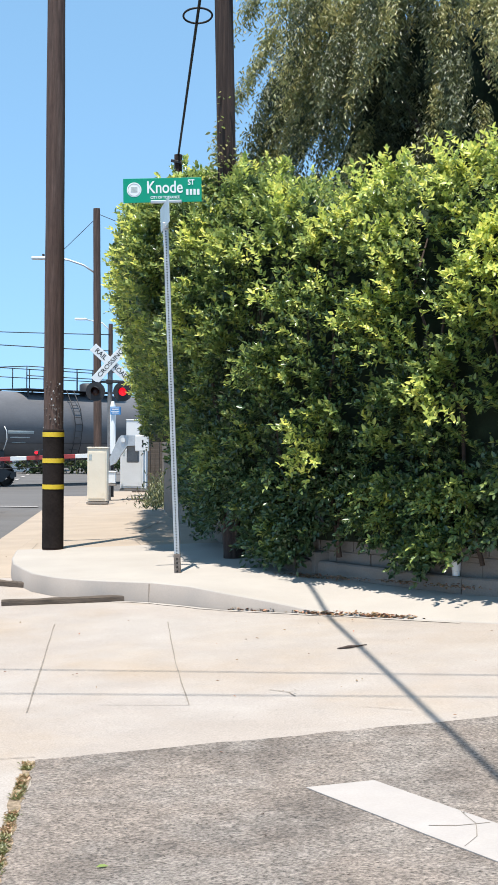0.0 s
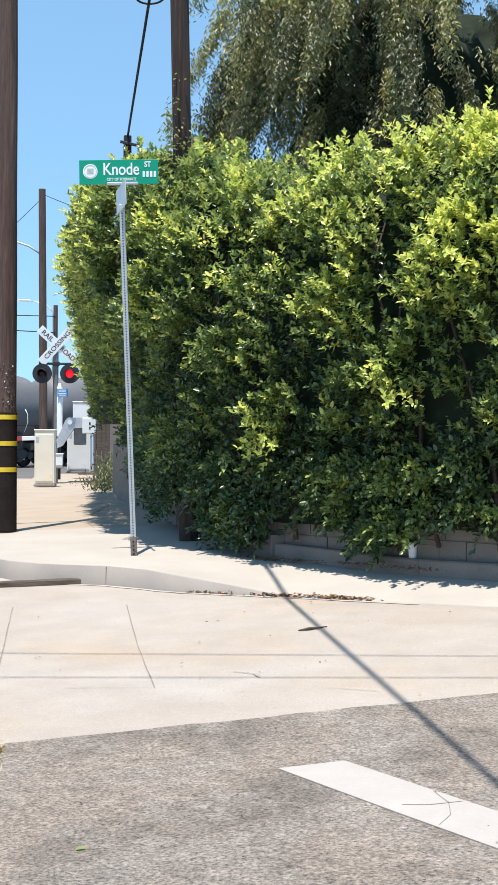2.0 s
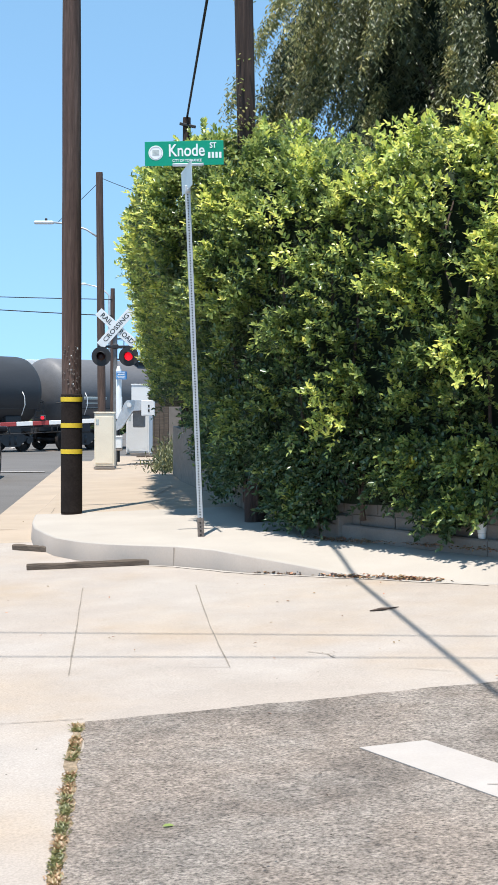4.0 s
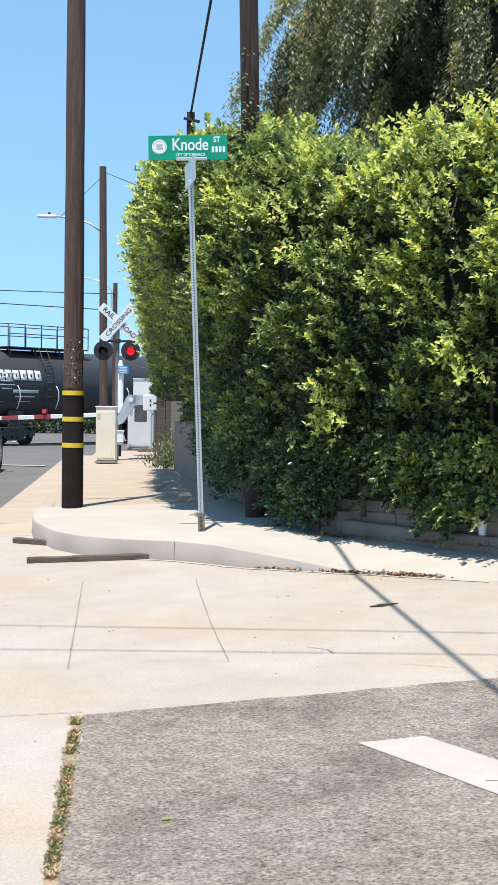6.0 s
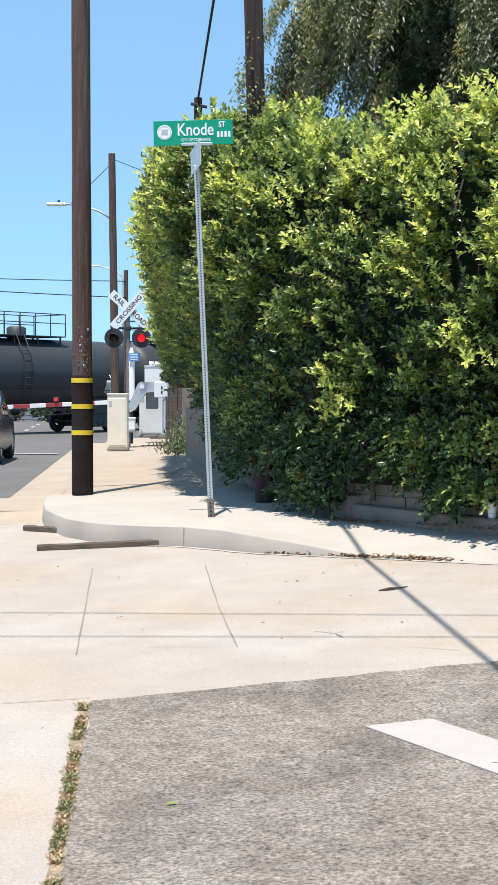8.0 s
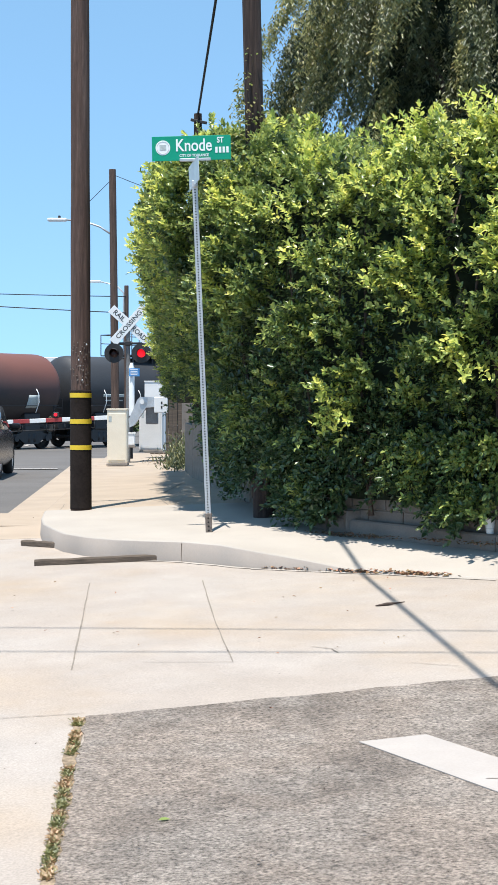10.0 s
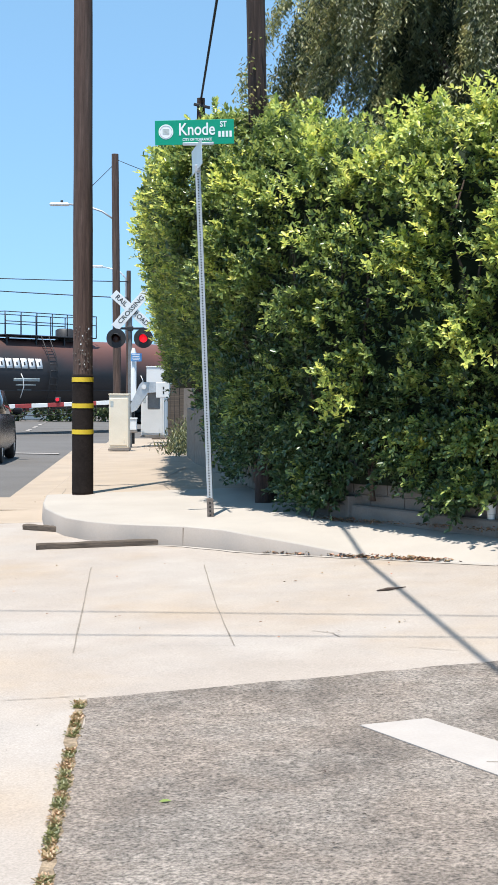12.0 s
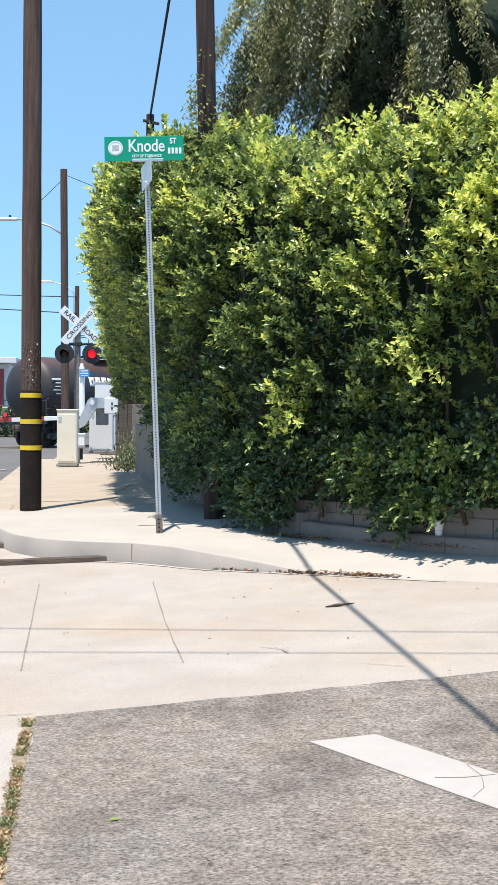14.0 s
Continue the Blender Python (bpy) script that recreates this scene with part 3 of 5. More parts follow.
def build_hedge():
    rng = np.random.default_rng(11)
    P, S, N = hedge_frame()
    hedge = empty("hedge", "tall clipped ficus hedge with glossy leaves and bright new growth", "hedge")
    corner = S[4]
    zones = [(0.0, S[3], 8800, 0.060, 12), (S[3], corner, 3600, 0.055, 12), (corner, S[7] + 0.3, 12600, 0.054, 12)]
    all_p, all_a, all_u, all_l, all_m = [], [], [], [], []
    for s0, s1, count, size, per in zones:
        s, v = rng.uniform(s0, s1, count), rng.uniform(0.0, 1.0, count) ** 0.92
        if s0 == corner:
            # a thicker hem over the wall
            v[:1500] = rng.uniform(0.0, 0.2, 1500)
        depth = rng.exponential(0.09, count)
        pos, out = hedge_surface(s, v, depth)
        big, mid, small = lump(pos, 0.8, 3.1), lump(pos, 0.40, 7.7), lump(pos, 0.14, 1.9)
        spray = np.where(rng.uniform(0, 1, count) < 0.10, rng.uniform(0.04, 0.16, count), 0.0)
        pos = pos + out * ((0.12 * big + 0.22 * mid + 0.15 * small + spray) * np.clip(v / 0.45, 0.35, 1.0))[:, None]
        keep = (0.8 * mid + 0.45 * big + 0.5 * small > -0.17) | (rng.uniform(0, 1, count) < 0.16)
        hem = np.interp(s, [S[0], S[1], S[2], (S[2] + S[3]) / 2 - 0.3, S[3], S[5], S[6]], [0.31, 0.31, 0.28, 0.19, 0.0, 0.0, 0.05])
        keep &= (v > hem + 0.09 * lump(pos * np.array([1, 1, 0]), 0.4, 5.5))
        for gap in GAPS:
            keep &= np.linalg.norm((pos - np.array(gap)) * [0.75, 0.75, 1.0], axis=1) > (0.15 if gap[1] < 14 else 0.24) + 0.1 * small
        # the pole's foot stands clear of the leaves
        near = np.hypot(pos[:, 0] + 0.13 + 0.02 * (14.66 - pos[:, 1]), np.minimum(pos[:, 1] - 14.66, 0) * 0.25)
        keep &= ~((near < 0.19) & (pos[:, 2] < 0.62 + 0.12 * small) & (pos[:, 1] > 13.3) & (pos[:, 1] < 15.2))
        pos, out, v, mid, small, big, spray = pos[keep], out[keep], v[keep], mid[keep], small[keep], big[keep], spray[keep]
        way = out * 0.8 + np.array([0, 0, 1.0]) * rng.uniform(0.15, 0.9, len(pos))[:, None] + rng.normal(0, 0.35, (len(pos), 3))
        low = v < 0.2
        way[low, 2] -= 0.7
        p, a, u, l, idx = shoots_to_leaves(pos, way, per, rng, size, 1.2)
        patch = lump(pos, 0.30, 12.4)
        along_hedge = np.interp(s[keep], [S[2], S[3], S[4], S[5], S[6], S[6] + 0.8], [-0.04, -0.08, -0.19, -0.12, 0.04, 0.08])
        # shade put into the leaf choice: darker kinds near the foot, lighter higher up
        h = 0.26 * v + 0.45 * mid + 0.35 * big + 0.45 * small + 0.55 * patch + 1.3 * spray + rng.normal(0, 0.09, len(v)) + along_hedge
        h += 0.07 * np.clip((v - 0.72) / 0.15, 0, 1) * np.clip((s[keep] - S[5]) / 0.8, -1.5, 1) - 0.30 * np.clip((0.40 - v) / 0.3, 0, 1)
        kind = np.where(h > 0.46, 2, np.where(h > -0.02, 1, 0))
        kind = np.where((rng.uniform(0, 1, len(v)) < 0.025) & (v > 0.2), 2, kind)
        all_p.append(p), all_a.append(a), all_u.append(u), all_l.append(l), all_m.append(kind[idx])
    face_out = np.array([-0.70, -0.71, 0.0])
    for spray_at in FRESH_SPRAYS:
        n = 10
        foot = np.array(spray_at) + rng.normal(0, 1, (n, 3)) * [0.075, 0.075, 0.065] + face_out * rng.uniform(-0.10, 0.05, (n, 1))
        way = face_out * 0.8 + np.array([0, 0, 0.5]) + rng.normal(0, 0.4, (n, 3))
        p, a, u, l, idx = shoots_to_leaves(foot, way, 9, rng, 0.056, 1.2)
        all_p.append(p), all_a.append(a), all_u.append(u), all_l.append(l), all_m.append(np.where(rng.uniform(0, 1, n) < 0.8, 2, 1)[idx])
    p, a, u, l, m = map(np.concatenate, (all_p, all_a, all_u, all_l, all_m))
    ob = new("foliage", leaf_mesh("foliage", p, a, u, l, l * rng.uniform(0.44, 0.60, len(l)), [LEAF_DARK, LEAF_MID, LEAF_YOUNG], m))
    ob.parent = hedge
    tagged(ob, "glossy green and yellow-green leaves", kind="stuff")
    # added near-black hull: the shade deep among the leaves, painted as a solid
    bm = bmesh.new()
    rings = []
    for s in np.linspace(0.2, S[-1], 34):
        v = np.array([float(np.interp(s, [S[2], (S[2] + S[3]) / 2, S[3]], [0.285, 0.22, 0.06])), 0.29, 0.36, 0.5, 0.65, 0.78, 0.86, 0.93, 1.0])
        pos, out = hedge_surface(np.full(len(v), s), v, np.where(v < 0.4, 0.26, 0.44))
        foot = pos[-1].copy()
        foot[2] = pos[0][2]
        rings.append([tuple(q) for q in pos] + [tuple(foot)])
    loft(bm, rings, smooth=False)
    part("hedge_core", bm, SHADE_CORE, hedge, "solid dark hull inside the hedge, coloured as shade")
    # a few woody stems
    for k in range(14):
        s = rng.uniform(S[3], S[-1] - 0.5)
        v = np.linspace(0.02, 0.75, 6)
        pos, out = hedge_surface(s + rng.normal(0, 0.12, 6).cumsum(), v, np.full(6, 0.16))
        bm = bmesh.new()
        tube(bm, [tuple(q) for q in pos], [0.022, 0.02, 0.017, 0.014, 0.011, 0.007], 6)
        part("stem", bm, BARK, hedge, smooth=True)


build_hedge()


def build_tree(name, at, crown_c, crown_r, strands, rng, label, per=26, seed=0.0, ground=0.0, leaf=0.075):
    tree = empty(name, label, "tree")
    bm = bmesh.new()
    x, y = at
    top = Vector((crown_c[0], crown_c[1], crown_c[2] + crown_r[2] * 0.3))
    tube(bm, [(x, y, ground - 0.2), (x + 0.1, y, ground + 1.5), (x - 0.1, y + 0.1, ground + 3.2), tuple(top)], [0.42, 0.34, 0.27, 0.08], 12)
    part("trunk", bm, BARK, tree, smooth=True)
    # drooping sprays on a lumpy crown; the strands of leaves hang along each spray
    per_spray = 44
    sprays = strands // per_spray
    d0 = rng.normal(0, 1, (sprays, 3))
    d0 /= np.linalg.norm(d0, axis=1, keepdims=True)
    r = rng.uniform(0.42, 1.0, sprays) ** 0.5
    lump_r = np.array([1.0 + 0.34 * noise.noise(Vector(q) * 2.2 + Vector((seed, 0, 0))) for q in d0])
    heart = np.array(crown_c) + d0 * np.array(crown_r) * (r * lump_r)[:, None]
    reach = rng.uniform(0.4, 1.15, sprays)
    sid = np.repeat(np.arange(sprays), per_spray)
    w = rng.uniform(0, 1, len(sid))
    d = d0[sid]
    flat_out = d * np.array([1, 1, 0]) + rng.normal(0, 0.3, (sprays, 3))[sid] * np.array([1, 1, 0])
    foot = heart[sid] + flat_out * (0.75 * reach[sid] * w)[:, None] - np.array([0, 0, 1.0]) * (reach[sid] * (1.25 * w ** 2 - 0.2 * w))[:, None]
    foot += rng.normal(0, 0.07, foot.shape)
    cl = rng.normal(0.02, 0.22, sprays)[sid]
    # added near-black lump fills the crown, shade painted behind the leaves
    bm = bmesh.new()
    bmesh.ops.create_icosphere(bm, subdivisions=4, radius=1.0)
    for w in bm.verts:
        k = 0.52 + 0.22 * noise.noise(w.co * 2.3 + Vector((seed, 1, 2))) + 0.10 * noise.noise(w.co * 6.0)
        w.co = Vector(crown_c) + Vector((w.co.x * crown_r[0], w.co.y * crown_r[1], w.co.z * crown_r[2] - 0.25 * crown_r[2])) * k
    part("crown_core", bm, SHADE_CORE, tree, "solid dark hull inside the crown, coloured as shade", smooth=True)
    for k in range(16):
        q = foot[rng.integers(len(foot))]
        bm = bmesh.new()
        mid = (Vector((x, y, ground + 3.0)) + Vector(q)) / 2 + Vector((0, 0, 0.6))
        tube(bm, [(x, y, ground + 2.4 + 0.12 * k), tuple(mid), tuple(q)], [0.12, 0.07, 0.02], 7)
        part("limb", bm, BARK, tree, smooth=True)
    n = len(foot)
    length = rng.uniform(0.2, 0.85, n)
    idx = np.repeat(np.arange(n), per)
    u = np.abs(np.tile(np.linspace(0, 1, per), n) + rng.normal(0, 0.02, n * per))
    outw = d * np.array([1, 1, 0.2])
    pos = foot[idx] + outw[idx] * (0.45 * np.sqrt(np.clip(u, 0, 1)) * length[idx])[:, None] - np.array([0, 0, 1.0]) * (length[idx] * u ** 1.4)[:, None]
    pos += rng.normal(0, 0.025, pos.shape)
    ang = rng.uniform(0, 6.28, len(u))
    along = np.stack([np.cos(ang), np.sin(ang), -rng.uniform(0.4, 1.4, len(u))], axis=1)
    upper = np.stack([-np.cos(ang) * 0.3, -np.sin(ang) * 0.3, np.ones(len(u))], axis=1) + rng.normal(0, 0.4, (len(u), 3))
    l = leaf * rng.uniform(0.7, 1.5, len(u))
    # sunlit left side put into the colour: pale leaves thin out with x
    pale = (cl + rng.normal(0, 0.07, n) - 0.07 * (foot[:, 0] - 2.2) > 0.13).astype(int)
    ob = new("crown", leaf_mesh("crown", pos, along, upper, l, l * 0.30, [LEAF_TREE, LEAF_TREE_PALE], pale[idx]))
    ob.parent = tree
    tagged(ob, "fine drooping grey-green leaves", kind="stuff")
    return tree


build_tree("weeping_tree", (3.6, 22.8), (3.08, 22.0, 6.7), (3.0, 2.6, 3.4), 14500, np.random.default_rng(5), "large weeping tree with fine drooping dusty leaves behind the hedge", per=20, ground=0.1, leaf=0.064)


# ---- poles and wires ----
def wood_pole(name, x, y, z, top, r0, r1, lean, mat, label):
    ob = empty(name, label, "utility pole", pose(x, y, z))
    bm = bmesh.new()
    pts, rad, n = [], [], 14
    for k in range(n + 1):
        u = k / n
        pts.append((lean[0] * u, lean[1] * u, top * u - 0.1 * (k == 0)))
        rad.append((r0 + (r1 - r0) * u) * (1 + 0.02 * math.sin(k * 2.1)))
    tube(bm, pts, rad, 20)
    part("shaft", bm, mat, ob, smooth=True)
    return ob


pole = wood_pole("utility_pole", -2.24, 16.3, walk_z(-2.24, 16.3), 10.5, 0.117, 0.092, (0.0, 0.0), WOOD_POLE, "dark creosoted wooden utility pole with yellow bands")
for h in (0.695, 0.99, 1.285):
    bm = bmesh.new()
    tube(bm, [(0, 0, h), (0, 0, h + 0.052)], 0.1245, 24)
    part("band", bm, YELLOW, pole, "yellow reflective band", smooth=True)
bm = bmesh.new()
tube(bm, [(0, 0, 0.02), (0, 0, 1.37)], [0.1222, 0.1205], 24)
part("painted_foot", bm, BLACK_PAINT, pole, "black painted foot of the pole", smooth=True)
bm = bmesh.new()
box(bm, (1.9, 0.09, 0.12), (0.15, 0, 8.3), bevel=0.008)
part("crossarm", bm, WOOD_POLE, pole)
rng = random.Random(8)
for k in range(60):
    a, h = rng.gauss(-1.45, 0.45), rng.uniform(1.42, 1.92)
    bm = bmesh.new()
    box(bm, (0.012, 0.006, rng.uniform(0.006, 0.02)), (0.117 * math.cos(a), 0.117 * math.sin(a), h), turn=Matrix.Rotation(a + 1.57, 4, "Z"))
    part("staple", bm, RUSTY if k % 13 else SIGN_WHITE, pole)

hedge_pole = wood_pole("utility_pole", -0.151, 14.66, walk_z(-0.15, 14.66), 11.0, 0.104, 0.080, (-0.28, 0.0), WOOD_POLE_DARK, "dark brown wooden utility pole rising through the hedge")
vine_rng = np.random.default_rng(23)
n = 520
ang, up = vine_rng.uniform(0, 6.28, n), np.abs(vine_rng.normal(0, 0.42, n))
pos = np.stack([-0.235 + 0.11 * np.cos(ang) - 0.05 * vine_rng.exponential(0.5, n), 14.66 + 0.11 * np.sin(ang), 3.72 + up], axis=1)
way = np.stack([np.cos(ang), np.sin(ang), vine_rng.uniform(-0.6, 0.6, n)], axis=1)
l = vine_rng.uniform(0.035, 0.065, n)
tagged(new("vine", leaf_mesh("vine", pos, way, vine_rng.normal(0, 0.5, (n, 3)) + [0, 0, 1], l, l * 0.45, [LEAF_MID, LEAF_TREE_PALE], (vine_rng.uniform(0, 1, n) < 0.6).astype(int))),
       "yellowing vine leaves climbing the wooden pole", "vine", kind="stuff")
stub = wood_pole("stub_pole", -1.45, 26.0, walk_z(-1.45, 26.0) - 0.18, 6.71, 0.095, 0.072, (0, 0), WOOD_POLE_DARK, "short wooden service pole with a cable at its top")
bm = bmesh.new()
box(bm, (0.30, 0.05, 0.05), (0.02, -0.07, 6.56), bevel=0.008, turn=Matrix.Rotation(radians(12), 4, "Y"))
part("cable_bracket", bm, BLACK_METAL, stub, "small dark cable bracket")
far_pole = wood_pole("utility_pole", -5.10, 45.0, street_z(-5, 45) + 0.1, 9.05, 0.135, 0.11, (-0.10, 0), WOOD_POLE_PALE, "weathered wooden utility pole with a street lamp arm")
far_pole_b = wood_pole("utility_pole", -5.82, 55.0, street_z(-6, 55), 6.45, 0.095, 0.085, (0, 0), WOOD_POLE_PALE, "weathered wooden utility pole beyond the tracks")


def wire(name, a, b, r, sag=0.0, mat=CABLE, label="thin black overhead cable across the street", n=18, category="cable"):
    bm = bmesh.new()
    a, b = Vector(a), Vector(b)
    tube(bm, [tuple(a + (b - a) * (k / n) - Vector((0, 0, sag * 4 * (k / n) * (1 - k / n)))) for k in range(n + 1)], r, 6)
    return tagged(part(name, bm, mat, smooth=True), label, category)


wire("service_cable", (-1.44, 25.93, 6.62), (2.00, -10.0, 8.62), 0.020, label="thick black service cable from the short pole")
bm = bmesh.new()
tube(bm, [(0.19 * math.cos(a), 0.22 * math.sin(a), -0.035 * math.sin(a) + 0.01 * math.cos(a)) for a in (2 * math.pi * k / 24 for k in range(25))], 0.014, 6, caps=False)
tagged(part("cable_loop", bm, CABLE, at=pose(-0.765, 18.9, 7.012), smooth=True), "round loop of spare black cable on the service cable", "cable loop")
# wires high over the street
wire("overhead_wire", (-22.0, 12.3, 10.3), (22.0, 1.6, 10.3), 0.010, 0.2)
wire("overhead_wire", (-22.0, 10.6, 10.3), (22.0, 1.9, 10.3), 0.010, 0.2)
wire("overhead_wire", (-32.0, 54.6, 6.86), (-5.82, 54.92, 4.86), 0.021, 0.22)
wire("overhead_wire", (-32.0, 54.6, 6.72), (-5.82, 54.92, 5.49), 0.019, 0.22)
wire("overhead_wire", (-5.1, 45.0, 8.55), (-6.5, 45.0, 7.18), 0.010, 0.0)
wire("overhead_wire", (-5.1, 45.0, 8.55), (3.0, 50.0, 7.4), 0.010, 0.4)


# ---- street name sign ----
def build_sign():
    x, y = -0.65, 13.48
    z = walk_z(x, y) - 0.01
    sign = empty("street_sign", "green street name sign on a leaning perforated steel post", "street sign", pose(x, y, z, 0.5, -2.35, 0))
    w, t, H = 0.049, 0.0028, 3.28
    bm = bmesh.new()
    # square tube, front and side faces with punched holes
    hole, pitch = 0.0065, 0.0254
    for turn in range(4):
        m = Matrix.Rotation(turn * math.pi / 2, 4, "Z")
        if turn % 2 == 0 and turn == 0 or turn == 3:
            rows = int((H - 0.19) / pitch)
            for k in range(rows):
                z0 = 0.19 + k * pitch
                zc = z0 + pitch / 2
                outer = [(-w / 2, z0), (w / 2, z0), (w / 2, z0 + pitch), (-w / 2, z0 + pitch)]
                inner = [(hole * 0.9239 * a, zc + hole * 0.9239 * b) for a, b in ((-1, -1), (1, -1), (1, 1), (-1, 1))]
                o = [bm.verts.new(m @ Vector((a, -w / 2, b))) for a, b in outer]
                i = [bm.verts.new(m @ Vector((a, -w / 2, b))) for a, b in inner]
                d = [bm.verts.new(m @ Vector((a, -w / 2 + 0.004, b))) for a, b in inner]
                for q in range(4):
                    bm.faces.new((o[q], o[(q + 1) % 4], i[(q + 1) % 4], i[q]))
                f = bm.faces.new(d)
                f.material_index = 1
        else:
            vs = [bm.verts.new(m @ Vector(c)) for c in ((-w / 2, -w / 2, 0.19), (w / 2, -w / 2, 0.19), (w / 2, -w / 2, H), (-w / 2, -w / 2, H))]
            bm.faces.new(vs)
    part("post", bm, [GALVANISED, HOLE], sign, "galvanised square post with punched holes")
    bm = bmesh.new()
    box(bm, (0.060, 0.060, 0.21), (0, 0, 0.095), bevel=0.004)
    sleeve = part("anchor_sleeve", bm, RUSTY, sign, "rust-stained anchor sleeve")
    for k in range(4):
        bm = bmesh.new()
        tube(bm, [(0, -0.029, 0.04 + k * 0.038), (0, -0.0325, 0.04 + k * 0.038)], 0.009, 8)
        part("hole_rim", bm, HOLE, sleeve)
    bm = bmesh.new()
    box(bm, (0.054, 0.054, 0.07), (0.0, 0.0, 3.25), bevel=0.006)
    box(bm, (0.030, 0.16, 0.03), (0.0, 0.0, 3.235), bevel=0.005, turn=Matrix.Rotation(radians(10), 4, "Z"))
    part("bracket", bm, GALVANISED, sign, "pale metal cap bracket")
    # glare on the crosswise blade is put into its pale face colour
    bm = bmesh.new()
    box(bm, (0.006, 0.745, 0.226), bevel=0.0025)
    part("blade", bm, SIGN_PALE, sign, "second blade set crosswise, its glare painted pale", at=Matrix.Translation((-0.005, 0.0, 3.352)) @ Matrix.Rotation(radians(10), 4, "Z"))
    tilt = Matrix.Translation((-0.018, -0.02, 3.582)) @ Matrix.Rotation(radians(1.2), 4, "Y") @ Matrix.Rotation(radians(-1.5), 4, "Z")
    bm = bmesh.new()
    box(bm, (0.730, 0.006, 0.226), bevel=0.0025)
    blade = part("blade", bm, SIGN_GREEN, sign, "green enamel blade with white lettering", at=tilt)
    bm = bmesh.new()
    box(bm, (0.29, 0.03, 0.028), (0.035, -0.002, -0.108), bevel=0.005)
    part("clamp", bm, GALVANISED, sign, "metal clamp under the blade", at=tilt)
    face = Matrix.Rotation(math.pi / 2, 4, "X")
    put = lambda px, pz: Matrix.Translation((px, -0.0045, pz)) @ face
    letters("Knode", 0.158, SIGN_WHITE, blade, put(0.022, 0.022), squeeze=0.80, thick=0.001, bold=0.0022)
    letters("ST", 0.072, SIGN_WHITE, blade, put(0.268, 0.066), squeeze=0.8, thick=0.001, bold=0.002)
    letters("CITY OF TORRANCE", 0.034, SIGN_WHITE, blade, put(0.025, -0.068), squeeze=0.86, thick=0.001, bold=0.0008)
    for k in range(4):
        bm = bmesh.new()
        box(bm, (0.022, 0.002, 0.055), (0.232 + 0.034 * k, -0.004, -0.022), bevel=0.0008)
        part("bar", bm, SIGN_WHITE, blade)
    bm = bmesh.new()
    tube(bm, [(-0.263, -0.002, 0.008), (-0.263, -0.0045, 0.008)], 0.068, 28)
    seal = part("seal", bm, SIGN_WHITE, blade, "round white seal")
    bm = bmesh.new()
    box(bm, (0.062, 0.002, 0.05), (-0.263, -0.0050, 0.010), bevel=0.0008)
    part("emblem", bm, SIGN_GREY, seal)
    bm = bmesh.new()
    tube(bm, [(-0.263 + 0.057 * math.cos(a), -0.0050, 0.008 + 0.057 * math.sin(a)) for a in (2 * math.pi * k / 28 for k in range(29))], 0.0016, 4, caps=False)
    part("ring", bm, SIGN_GREY, seal)


build_sign()

# ---- railroad crossing ----
def stripes(parent, a, b, height, count, thick=0.05):
    """A striped bar of red and white pieces from a to b."""
    a, b = Vector(a), Vector(b)
    ang = math.atan2((b - a).y, (b - a).x)
    tilt = math.asin((b - a).normalized().z)
    step = (b - a) / count
    for k in range(count):
        bm = bmesh.new()
        box(bm, (step.length - 0.002, thick, height), bevel=0.008)
        part("stripe", bm, RED_STRIPE if k % 2 == 0 else SIGN_WHITE, parent, at=Matrix.Translation(a + step * (k + 0.5)) @ Matrix.Rotation(ang, 4, "Z") @ Matrix.Rotation(-tilt, 4, "Y"))


